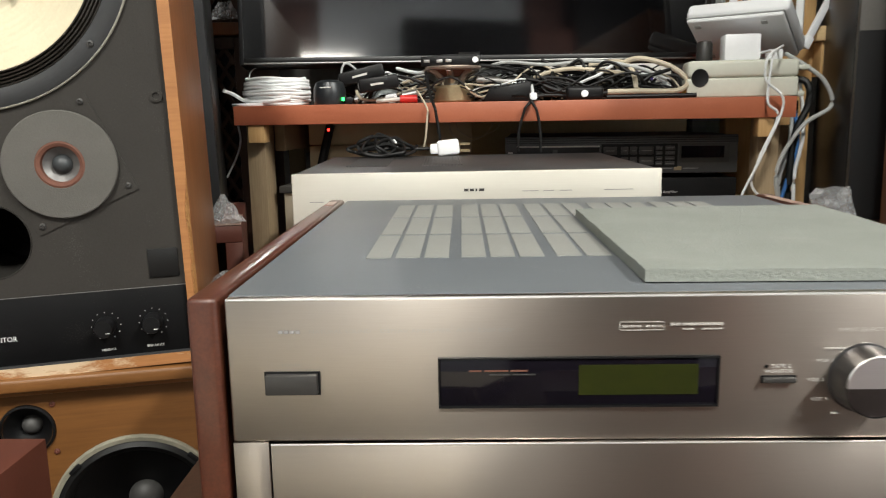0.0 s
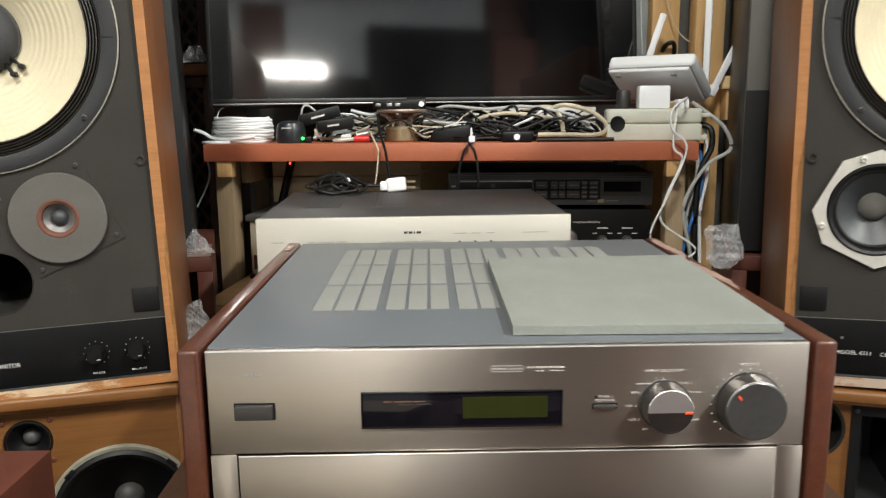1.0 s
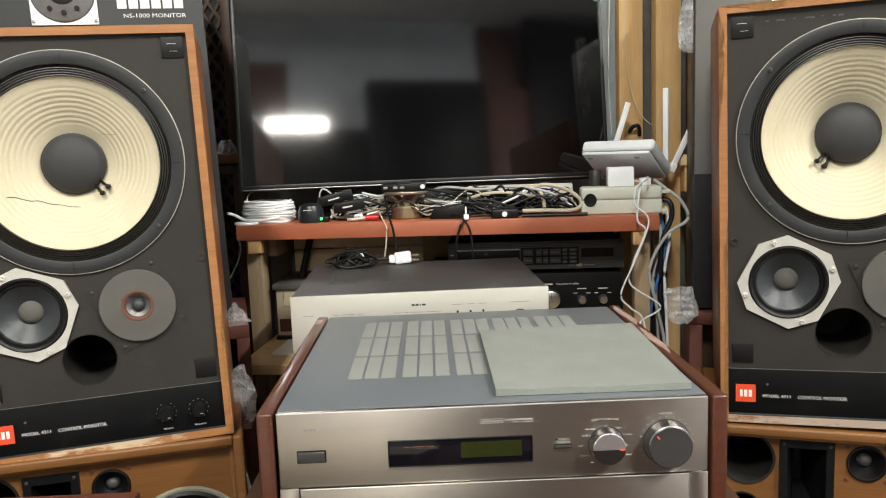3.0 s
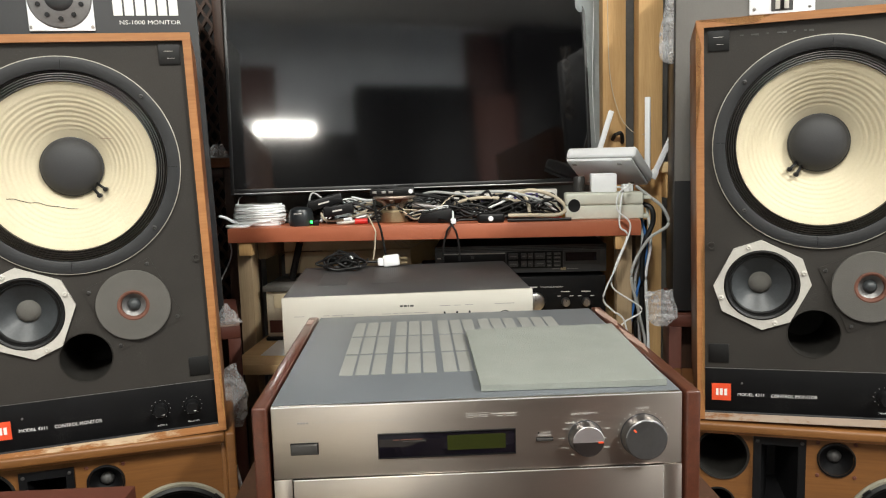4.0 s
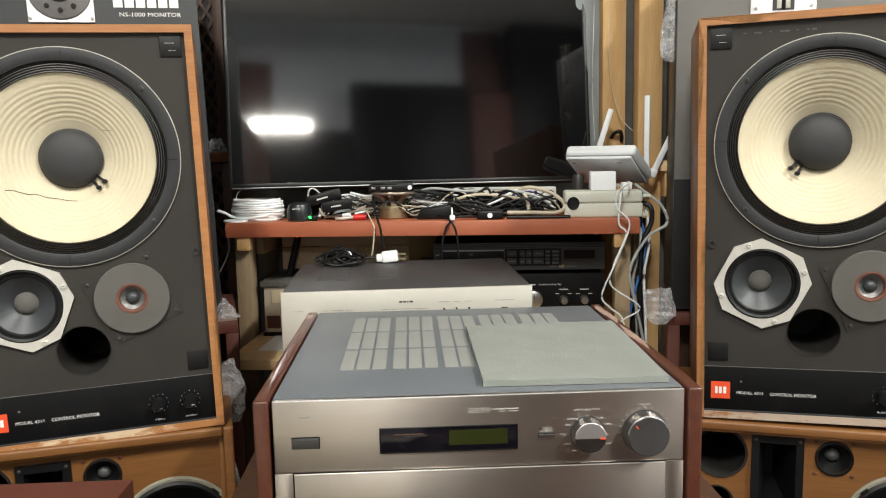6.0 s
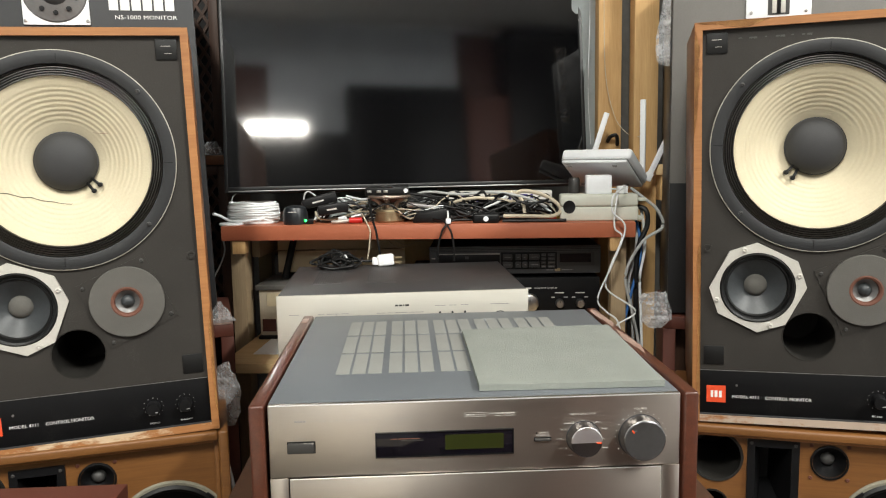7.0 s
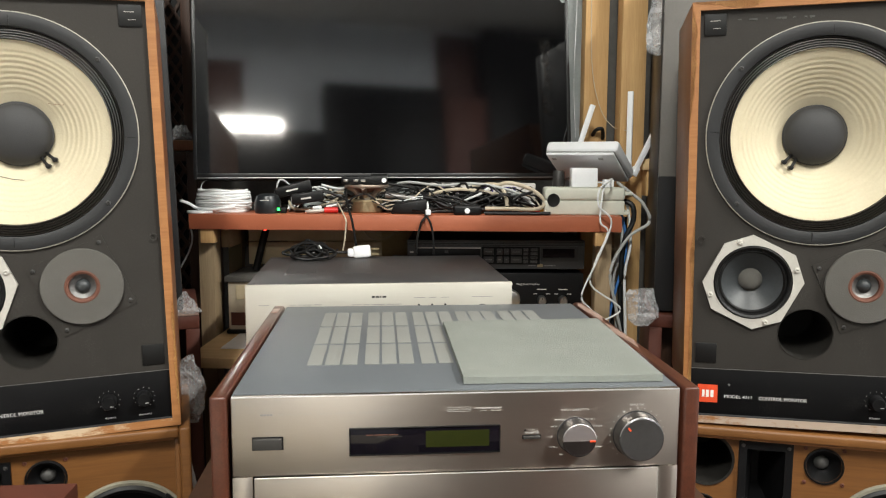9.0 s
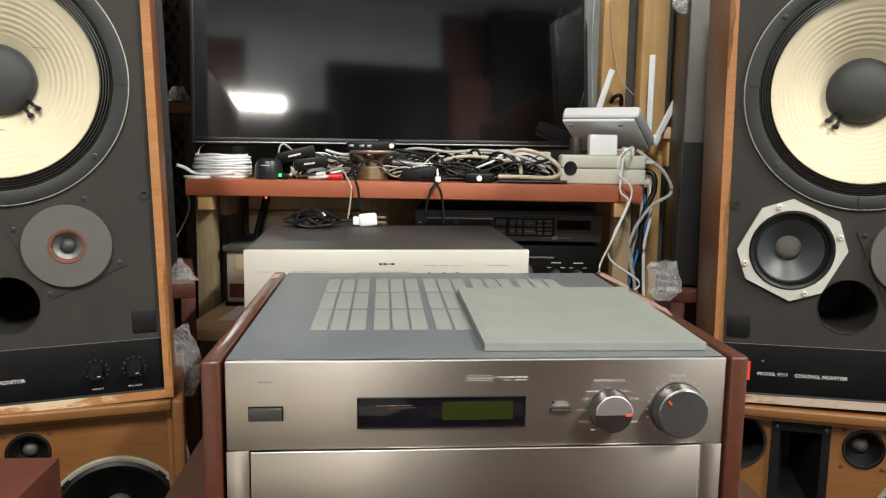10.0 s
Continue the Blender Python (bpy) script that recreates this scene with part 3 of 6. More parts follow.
    for hx in (0.021, MW - 0.021):
        part("dowel_cup", lathe(bmesh.new(), [(0.006, rec), (0.006, rec - 0.002), (0.0035, rec - 0.002), (0.003, rec + 0.004), (0, rec + 0.004)], hx, 0.268, 20), M_BAFFLE, g)
    y = rec - 0.0016
    sh = 0.0055 if mirror else 0.0
    logo = part("badge", cube(0.021 + sh, 0.0485 + sh, y - 0.0006, y, 0.030, 0.0565), M_REDLOGO, strip, "red orange square badge")
    bars("badge_mark", [(q + sh, q + w + sh) for q, w in ((0.0270, 0.0036), (0.0325, 0.0042), (0.0388, 0.0028), (0.0416, 0.0014))], 0.038, y - 0.0006, 0.0105, M_WHITE, logo)
    lettering("print", "MODEL 4311", 0.0575 + sh, 0.0378, y - 0.0003, 0.0046, M_WHITE, strip, 0.037)
    lettering("print", "CONTROL MONITOR", 0.1045 + sh, 0.0372, y - 0.0003, 0.0050, M_WHITE, strip, 0.064)
    part("pin", screw(bmesh.new(), 0.0640 + sh, 0.0575, y, 0.0018), M_MIDCAP, strip)
    for kx, word in ((0.2565, "PRESENCE"), (0.3015, "BRILLIANCE")):
        kz = 0.0445
        k = part("level_knob", lathe(bmesh.new(), [(0.0098, y), (0.0095, y - 0.008), (0.0088, y - 0.0155), (0.0080, y - 0.0165), (0, y - 0.0165)], kx, kz, 24), M_BLACK, strip, "black level knob")
        part("pointer", cube(kx + 0.002, kx + 0.0062, y - 0.0168, y - 0.0163, kz - 0.0045, kz - 0.0038), M_WHITE, k)
        bm = bmesh.new()
        for i in range(11):
            a = radians(-60 + 30 * i)
            lathe(bm, [(0.00048, y), (0.00048, y - 0.0003), (0, y - 0.0003)], kx + 0.0138 * math.cos(a), kz + 0.0138 * math.sin(a), 8)
        part("dial_dots", bm, M_WHITE, strip)
        lettering("print", word, kx, 0.0185, y - 0.0003, 0.0024, M_WHITE, strip, 0.0135 if word[0] == "P" else 0.0165, "CENTER")
    return g


def monitor_pose(x, y, z, yaw, lean, roll, off):
    return pose(x, y, z, 0, 0, yaw) @ pose(0, 0, 0, -lean, 0, 0) @ pose(0, 0, 0, 0, -roll, 0) @ pose(off, 0, 0)


POSE_R = monitor_pose(0.364, 0.344, 0.840, -18.2, -1.8, 1.0, 0.0)
POSE_L = monitor_pose(-0.360, 0.366, 0.8455, 14.0, 0.0, 1.4, -MW)
mon_r = studio_monitor(POSE_R, False, "walnut studio monitor speaker with cream woofer cone and worn edges")
mon_l = studio_monitor(POSE_L, True, "walnut studio monitor speaker with a scratched cream woofer cone")


def on_cone(x, z):
    """A point just proud of the woofer cone's paper."""
    s = (0.1188 - math.hypot(x - MW / 2 + 0.0085, z - 0.412)) / 0.0788
    return (x, 0.011 + 0.046 * max(s, 0.0) ** 1.15 - 0.0008, z)


crack = cable([on_cone(x, z) for x, z in ((0.081, 0.3715), (0.089, 0.3712), (0.097, 0.3680), (0.108, 0.3640), (0.117, 0.3635), (0.130, 0.3580), (0.143, 0.3555), (0.156, 0.3520), (0.169, 0.3505))], 0.00042, 5, 4)
scuff = cable([on_cone(x, z) for x, z in ((0.205, 0.452), (0.216, 0.4505), (0.226, 0.4495))], 0.00028, 5, 4)

# ---- the pair of floor speakers under them ----
LW, LH, LD = 0.440, 0.690, 0.30


def floor_speaker(m, bx, down, label):
    """Brown box with a bevelled frame; x from 0 to LW, top at z = LH, front of the frame at y = 0."""
    g = root("floor_speaker", m, label, "speaker", "pair of floor speakers")
    t, rec = 0.015, 0.020
    for nm, a, b, c, d in (("side_board", 0, t, 0, LH), ("side_board", LW - t, LW, 0, LH), ("top_board", t, LW - t, LH - t, LH), ("bottom_board", t, LW - t, 0, t)):
        part(nm, cube(a, b, 0.0, LD, c, d, 0.004, 3), M_ORANGE, g)
    part("back_board", cube(t, LW - t, LD - 0.018, LD, t, LH - t), M_ORANGE, g)
    by = LH - down
    port, port2, woof = (bx - 0.161, by - 0.004), (bx - 0.165, by - 0.083), (bx + 0.100, by - 0.104)
    holes = [circle(bx, by, 0.0235, 40), circle(*port, 0.037, 40), circle(*port2, 0.022, 40), circle(*woof, 0.082, 56), [(bx - 0.108, by - 0.100), (bx - 0.050, by - 0.100), (bx - 0.050, by + 0.022), (bx - 0.108, by + 0.022)]]
    part("baffle", plate([(t, t), (LW - t, t), (LW - t, LH - t), (t, LH - t)], holes, rec), M_ORANGE, g, "orange brown veneer baffle")
    for a, b, c, d in ((t, t + 0.007, t, LH - t), (LW - t - 0.007, LW - t, t, LH - t), (t + 0.007, LW - t - 0.007, LH - t - 0.007, LH - t)):
        part("inner_moulding", cube(a, b, rec - 0.006, rec, c, d, 0.002), M_WALNUT_EDGE if c > 0.3 else M_ORANGE, g)
    tw = part("tweeter", lathe(bmesh.new(), [(0.027, rec), (0.0265, rec - 0.0025), (0.0245, rec - 0.003), (0.023, rec + 0.003), (0.010, rec + 0.017)], bx, by, 48), M_BLACK, g, "black cone tweeter")
    part("dome", lathe(bmesh.new(), [(0.0105, rec + 0.017), (0.008, rec + 0.011), (0.004, rec + 0.008), (0, rec + 0.0075)], bx, by, 32), M_DULLCAP, tw, "grey dome")
    for a in (45, 135, 225, 315):
        part("screw", screw(bmesh.new(), bx + 0.036 * math.cos(radians(a)), by + 0.036 * math.sin(radians(a)), rec, 0.003), M_BROWNBOX, tw)
    part("port", lathe(bmesh.new(), [(0.0405, rec), (0.040, rec - 0.002), (0.0365, rec - 0.001), (0.036, rec + 0.16), (0, rec + 0.161)], *port, 48), M_PORT, g, "open round black port")
    part("port", lathe(bmesh.new(), [(0.0255, rec), (0.025, rec - 0.002), (0.0225, rec - 0.001), (0.022, rec + 0.15), (0, rec + 0.151)], *port2, 40), M_PORT, g, "open round black port")
    # horn
    hx0, hx1, hz0, hz1 = bx - 0.116, bx - 0.042, by - 0.108, by + 0.030
    bm = plate([(hx0, hz0), (hx1, hz0), (hx1, hz1), (hx0, hz1)], [[(hx0 + 0.011, hz0 + 0.012), (hx1 - 0.011, hz0 + 0.012), (hx1 - 0.011, hz1 - 0.012), (hx0 + 0.011, hz1 - 0.012)]], rec - 0.004, 0.004)
    horn = part("horn", bm, M_BLACK, g, "black horn with a square mouth")
    bm = bmesh.new()
    cx, cz = (hx0 + hx1) / 2, (hz0 + hz1) / 2
    rings = []
    for s, d in ((1.0, 0.0), (0.72, 0.02), (0.45, 0.05), (0.25, 0.09)):
        a, b = (hx1 - hx0) / 2 - 0.011, (hz1 - hz0) / 2 - 0.012
        rings.append([bm.verts.new((cx + q * a * s, rec + d, cz + w * b * (0.35 + 0.65 * s))) for q, w in ((-1, -1), (1, -1), (1, 1), (-1, 1))])
    for r0, r1 in zip(rings, rings[1:]):
        for i in range(4):
            bm.faces.new((r0[i], r0[(i + 1) % 4], r1[(i + 1) % 4], r1[i]))
    bm.faces.new(rings[-1])
    part("horn_throat", bm, M_BLACK, horn)
    for sx in (hx0 + 0.006, hx1 - 0.006):
        for sz in (hz0 + 0.007, hz1 - 0.007):
            part("screw", screw(bmesh.new(), sx, sz, rec - 0.004, 0.0028), M_BUTTON, horn)
    # woofer
    w = part("woofer", lathe(bmesh.new(), [(0.0885, rec), (0.0885, rec - 0.003), (0.0865, rec - 0.0050), (0.0825, rec - 0.0045), (0.0815, rec + 0.002)], *woof, 72), M_GASKET, g, "woofer with a pale grey gasket")
    part("surround", lathe(bmesh.new(), [(0.0825, rec - 0.003), (0.077, rec - 0.0065), (0.0705, rec - 0.001), (0.0690, rec + 0.003)], *woof, 72), M_RUBBER, w, "black roll surround")
    part("cone", lathe(bmesh.new(), [(0.0695, rec + 0.002), (0.045, rec + 0.018), (0.018, rec + 0.040)], *woof, 72), M_BLACKPANEL, w, "black cone")
    part("dust_cap", lathe(bmesh.new(), [(0.0185, rec + 0.040), (0.0155, rec + 0.033), (0.009, rec + 0.028), (0, rec + 0.0265)], *woof, 40), M_DULLCAP, w, "grey dust cap")
    for i in range(4):
        a = radians(45 + 90 * i)
        bm = bmesh.new()
        box(bm, -0.007, 0.007, rec - 0.0064, rec - 0.003, 0.0800, 0.0850, 0.001)
        part("clamp", moved(bm, Matrix.Translation((woof[0], 0, woof[1])) @ Matrix.Rotation(a, 4, "Y")), M_BLACK, w)
    return g


# ---- place the floor speakers so that their tops carry the monitors ----
fl_r = floor_speaker(pose(0.364, 0.344, 0.840, 0, 0, -18.2) @ pose(-0.034, -0.006, -LH - 0.003), 0.232, 0.052, "orange brown floor speaker under a studio monitor")
fl_l = floor_speaker(pose(-0.360, 0.366, 0.8455, 0, 0, 14.0) @ pose(-LW + 0.012, -0.006, -LH - 0.003), 0.250, 0.060, "orange brown floor speaker with grey-rimmed woofer under a monitor")
part("cone_crack", crack, M_RUBBER, mon_l)


def torn_strip(along, across, y0, y1, seed, axis):
    """A thin patch with a ragged edge; along and across are ranges, y0 to y1 its thickness."""
    bm = bmesh.new()
    n, rows = 40, []
    for i in range(n + 1):
        u = i / n
        a = along[0] + u * (along[1] - along[0])
        fade = min(1.0, 6 * u, 6 * (1 - u))
        w = fade * max(0.18, 0.55 + 0.55 * noise.noise((u * 4 + seed, seed, 0.3)) + 0.25 * noise.noise((u * 17, seed, 2.0)))
        lo, hi = across[0], across[0] + (across[1] - across[0]) * min(1.0, w)
        rows.append([(a, lo), (a, hi)])
    def at(a, c, q):
        return {"x": (a, q, c), "z": (c, q, a), "y": (c, a, q)}[axis]
    lower = [[bm.verts.new(at(a, c, y0)) for a, c in r] for r in rows]
    upper = [[bm.verts.new(at(a, c, y1)) for a, c in r] for r in rows]
    for i in range(n):
        bm.faces.new((upper[i][0], upper[i + 1][0], upper[i + 1][1], upper[i][1]))
        for k in (0, 1):
            bm.faces.new((lower[i][k], lower[i + 1][k], upper[i + 1][k], upper[i][k]))
    bmesh.ops.recalc_face_normals(bm, faces=list(bm.faces))
    return bm


part("bare_wood", torn_strip((0.004, 0.105), (MH - 0.0005, MH - 0.012), -0.0006, 0.0, 2.0, "x"), M_BAREWOOD, mon_r, "bare wood where veneer is torn")
part("bare_wood", torn_strip((MH - 0.16, MH - 0.004), (0.0005, 0.011), -0.0006, 0.0, 5.0, "z"), M_BAREWOOD, mon_r, "bare wood where veneer is torn")
part("bare_wood", torn_strip((0.02, 0.30), (0.011, 0.004), -0.0006, 0.0, 8.0, "z"), M_BAREWOOD, mon_r, "bare wood where veneer is torn")
part("bare_wood", torn_strip((0.02, 0.19), (MW - 0.0005, MW - 0.006), -0.0006, 0.0, 3.0, "z"), M_BAREWOOD, mon_l, "bare wood where veneer is torn")
for q in range(9):
    qx = 0.060 + q * 0.0115 + 0.003 * math.sin(q * 2.1)
    part("glue_mark", cube(qx, qx + 0.0045 + 0.002 * math.sin(q * 1.7), 0.0064, 0.0070, MH - 0.0255 - 0.0006 * (q % 3), MH - 0.0240), M_DULLCAP, mon_r)
part("cone_scuff", scuff, M_REDRING, mon_l)

# ---- the silver amplifier in the foreground ----
AMP_H, AMP_D = 0.168, 0.44
rack = root("amplifier_stand", Matrix.Translation((0, 0, FLOOR)), "dark wooden stand under the silver amplifier", "stand")
part("top", cube(-0.30, 0.30, -0.03, 0.47, 0.66, 0.682, 0.002), M_DARKWOOD, rack)
for ax in (-0.28, 0.25):
    for ay in (-0.01, 0.42):
        part("leg", cube(ax, ax + 0.03, ay, ay + 0.03, 0, 0.66, 0.002), M_DARKWOOD, rack)
amp = root("amplifier", Matrix.Translation((0, 0, 1.0 - AMP_H)), "champagne silver amplifier with glossy wooden side panels", "amplifier")
HA = AMP_H
F = 0.2172
part("chassis", cube(-F, F, 0.004, AMP_D - 0.006, 0.012, HA - 0.0022, 0.001), M_BLACK, amp)
part("top_cover", cube(-F, F, 0.004, AMP_D - 0.004, HA - 0.0022, HA, 0.0008), M_TOPSTEEL, amp, "blue grey painted steel cover")
for s in (-1, 1):
    bm = bmesh.new()
    a, b = sorted((s * 0.2204, s * 0.2365))
    box(bm, a, b, -0.006, AMP_D, 0.004, HA + 0.001, 0.003, 3)
    part("side_panel", bm, M_REDWOOD_V, amp, "glossy red brown wooden side panel")
for fx in (-0.18, 0.18):
    for fy in (0.05, 0.39):
        part("foot", upright([(0.022, 0.0), (0.024, 0.006), (0.024, 0.012), (0, 0.012)]), M_RUBBER, amp).location = (fx, fy, 0)
door_z = 0.9200 - (1.0 - HA)
bm = bmesh.new()
box(bm, -F, F, -0.004, 0.004, door_z + 0.0012, HA - 0.0002, 0.0016, 3)
front = part("front_panel", bm, M_ALU, amp, "brushed champagne aluminium front")
bm = bmesh.new()
box(bm, -F, -0.1978, -0.004, 0.004, 0.012, door_z + 0.0010, 0.0006)
part("front_edge", bm, M_ALU, amp)
bm = bmesh.new()
box(bm, 0.1978, F, -0.004, 0.004, 0.012, door_z + 0.0010, 0.0006)
part("front_edge", bm, M_ALU, amp)
flap = part("front_flap", cube(-0.1965, 0.1965, -0.0062, 0.004, 0.016, door_z + 0.0004, 0.0004), M_ALU, amp, "brushed aluminium drop-down flap")
# pale strips stand for the light caught along the aluminium edges
for nm, pts in (("flap_edge", [(-0.1964, -0.0058, door_z + 0.0004), (0.1964, -0.0058, door_z + 0.0004)]), ("flap_edge", [(0.1964, -0.0058, door_z + 0.0004), (0.1964, -0.0058, 0.02)])):
    part(nm, cable(pts, 0.0006, 8, 2), M_GLINT, flap, "edge with its highlight painted bright")
part("top_edge", cable([(-F + 0.001, -0.0030, HA - 0.0010), (F - 0.001, -0.0030, HA - 0.0010)], 0.0010, 10, 2), M_GLINT, front, "edge with its highlight painted bright")


def az(z):
    return z - (1.0 - HA)


pb = part("power_button", cube(-0.1970, -0.1697, -0.0085, -0.003, az(0.9488), az(0.9596), 0.0008), M_BUTTON, amp, "dark grey power button")
bm = plate([(-0.1980, az(0.9478)), (-0.1687, az(0.9478)), (-0.1687, az(0.9606)), (-0.1980, az(0.9606))], [[(-0.1970, az(0.9488)), (-0.1697, az(0.9488)), (-0.1697, az(0.9596)), (-0.1970, az(0.9596))]], -0.0046, 0.001)
part("button_bezel", bm, M_BLACK, pb)
disp = part("display_window", cube(-0.1058, 0.0380, -0.0052, -0.003, az(0.9412), az(0.9668), 0.0006), M_GLASSBLACK, amp, "black glass display window")
part("display_panel", cube(-0.0335, 0.0280, -0.0056, -0.0050, az(0.9470), az(0.9632)), M_LCD, disp, "unlit green display")
bm = plate([(-0.1066, az(0.9403)), (0.0388, az(0.9403)), (0.0388, az(0.9676)), (-0.1066, az(0.9676))], [[(-0.1058, az(0.9412)), (0.0380, az(0.9412)), (0.0380, az(0.9668)), (-0.1058, az(0.9668))]], -0.0062, 0.0022)
part("display_bezel", bm, M_BLACK, disp)
bars("print", [(-0.0905, -0.0840), (-0.0825, -0.0700), (-0.0690, -0.0600)], az(0.9600), -0.0053, 0.0008, M_REDRING, disp)
bars("print", [(-0.0800, -0.0690), (-0.0680, -0.0560)], az(0.9580), -0.0053, 0.0007, M_BUTTON, disp)
tm = part("tape_button", cube(0.0612, 0.0780, -0.0070, -0.003, az(0.9530), az(0.9556), 0.0005), M_BUTTON, amp, "slim tape button")
part("button_slot", cube(0.0605, 0.0787, -0.0044, -0.0038, az(0.9521), az(0.9563)), M_BLACK, tm)
part("lamp_hole", lathe(bmesh.new(), [(0.001, -0.0042), (0.0008, -0.0046), (0, -0.0046)], 0.0632, az(0.9612), 10), M_BLACK, tm)
yp = -0.0043
lettering("print", "TAPE 2", 0.0705, az(0.9604), yp, 0.0020, M_SILVERPRINT, front, 0.0105, "CENTER")
lettering("print", "MONITOR", 0.0698, az(0.9576), yp, 0.0020, M_SILVERPRINT, front, 0.0140, "CENTER")
lettering("print", "AVX-2200 DSP", -0.0970, az(0.9812), yp, 0.0020, M_DIMPRINT, front, 0.0300)
lettering("print", "DSP/AV AMPLIFIER", -0.1365, az(0.9812), yp, 0.0020, M_DIMPRINT, front, 0.0365)
lettering("print", "NATURAL SOUND", -0.1735, az(0.9812), yp, 0.0020, M_DIMPRINT, front, 0.0320)
bars("maker_mark", [(-0.1895, -0.1870), (-0.1865, -0.1840), (-0.1835, -0.1810), (-0.1805, -0.1780)], az(0.9812), yp, 0.0018, M_FAINT, front)
lettering("print", "POWER", -0.1835, az(0.9634), yp, 0.0014, M_DIMPRINT, front, 0.0100, "CENTER")
for bx0, bx1, bz0, bz1 in ((-0.0130, 0.0100, 0.9812, 0.9816), (-0.0130, 0.0100, 0.9855, 0.9859), (-0.0130, -0.0126, 0.9812, 0.9859), (0.0096, 0.0100, 0.9812, 0.9859)):
    part("maker_mark", cube(bx0, bx1, yp - 0.0003, yp, az(bz0), az(bz1)), M_DIMPRINT, front)
bars("maker_mark", [(-0.0115, -0.0085), (-0.0078, -0.0052), (-0.0045, -0.0018), (0.0004, 0.0028), (0.0035, 0.0058), (0.0065, 0.0086)], az(0.9829), yp, 0.0011, M_DIMPRINT, front)
bars("maker_mark", [(0.0130, 0.0152), (0.0158, 0.0182), (0.0190, 0.0285), (0.0290, 0.0398)], az(0.9837), yp, 0.0013, M_DIMPRINT, front)
bars("maker_mark", [(0.0192, 0.0255), (0.0290, 0.0398)], az(0.9814), yp, 0.0007, M_DIMPRINT, front)
lettering("print", "INPUT SELECTOR", 0.1122, az(0.9795), yp, 0.0020, M_SILVERPRINT, front, 0.0275, "CENTER")
lettering("print", "VOLUME", 0.1738, az(0.9832), yp, 0.0020, M_SILVERPRINT, front, 0.0140, "CENTER")

# input selector: a tapered round body, its face bent along a level ridge
sx, sz, sr = 0.1132, az(0.9546), 0.0177
sel = part("selector_knob", lathe(bmesh.new(), [(sr + 0.0010, -0.004), (sr + 0.0010, -0.0048), (sr, -0.0050), (sr - 0.0008, -0.0140), (sr - 0.0014, -0.0188)], sx, sz, 72), M_KNOB, amp, "input selector knob, its face halves painted lit and shaded")
# light and shade on the two facets come from their colours
for nm, lo, hi, lean_, mt in (("grip", 0, 180, 0.10, M_KNOBLIT), ("lower_face", 180, 360, 0.34, M_KNOBSHADE)):
    bm = bmesh.new()
    arc = [(math.cos(radians(a)), math.sin(radians(a))) for a in range(lo, hi + 1, 5)]
    rf, rb = sr - 0.0018, sr - 0.0012
    fr = [bm.verts.new((sx + rf * c, -0.0206 + lean_ * rf * abs(q) * 0.5, sz + rf * q)) for c, q in arc]
    bk = [bm.verts.new((sx + rb * c, -0.0160, sz + rb * q)) for c, q in arc]
    bm.faces.new(fr)
    for i in range(len(fr) - 1):
        bm.faces.new((fr[i + 1], fr[i], bk[i], bk[i + 1]))
    bmesh.ops.recalc_face_normals(bm, faces=list(bm.faces))
    part(nm, bm, mt, sel)
# top highlight of the knob's rim, laid on as a brighter arc
part("grip_rim", cable([(sx + (sr - 0.0015) * math.cos(radians(a)), -0.0196, sz + (sr - 0.0015) * math.sin(radians(a))) for a in range(8, 173, 12)], 0.0005, 6, 3), M_GLINT, sel, "highlight painted along the upper rim of the grip")
part("pointer", cube(sx + 0.0098, sx + 0.0152, -0.0213, -0.0203, sz - 0.0010, sz + 0.0005), M_REDLOGO, sel, "red pointer mark")
for word, lx, lz, lw in (("VCR 1", 0.0930, 0.9633, 0.0085), ("VCR 2", 0.0886, 0.9530, 0.0085), ("VCR 3", 0.0912, 0.9425, 0.0085), ("TAPE 1", 0.1275, 0.9700, 0.0095), ("TUNER", 0.1345, 0.9628, 0.0095)):
    lettering("print", word, lx, az(lz), yp, 0.0017, M_SILVERPRINT, sel, lw, "CENTER")
for a0, a1, lz in ((0.0918, 0.1030, 0.9702), (0.1102, 0.1142, 0.9726), (0.1325, 0.1355, 0.9522), (0.1330, 0.1392, 0.9420), (0.0975, 0.1022, 0.9352)):
    bars("dial_print", [(a0, a1)], az(lz), yp, 0.0010, M_DIMPRINT, sel)
# volume
vx, vz, vr = 0.1745, az(0.9540), 0.0232
vol = part("volume_knob", lathe(bmesh.new(), [(vr + 0.0010, -0.004), (vr + 0.0010, -0.0048), (vr, -0.0050), (vr - 0.0006, -0.0165), (vr - 0.0011, -0.0184), (vr - 0.0026, -0.0194)], vx, vz, 96), M_KNOB, amp, "large round dark grey volume knob")
part("knob_face", lathe(bmesh.new(), [(vr - 0.0026, -0.0194), (vr - 0.006, -0.0193), (0, -0.0191)], vx, vz, 96), M_KNOBFACE, vol, "dark grey knob face")
# specular highlight drawn as a pale arc on the rim's top only
part("rim", cable([(vx + (vr - 0.0014) * math.cos(radians(a)), -0.0188, vz + (vr - 0.0014) * math.sin(radians(a))) for a in range(20, 171, 10)], 0.00045, 6, 3), M_KNOBRIM, vol, "thin highlight painted on the upper rim")
part("pointer", moved(cube(-0.0008, 0.0008, -0.0200, -0.0190, -0.0019, 0.0019), Matrix.Translation((vx - 0.0125, 0, vz + 0.0105)) @ Matrix.Rotation(radians(-40), 4, "Y")), M_REDLOGO, vol, "red pointer mark")
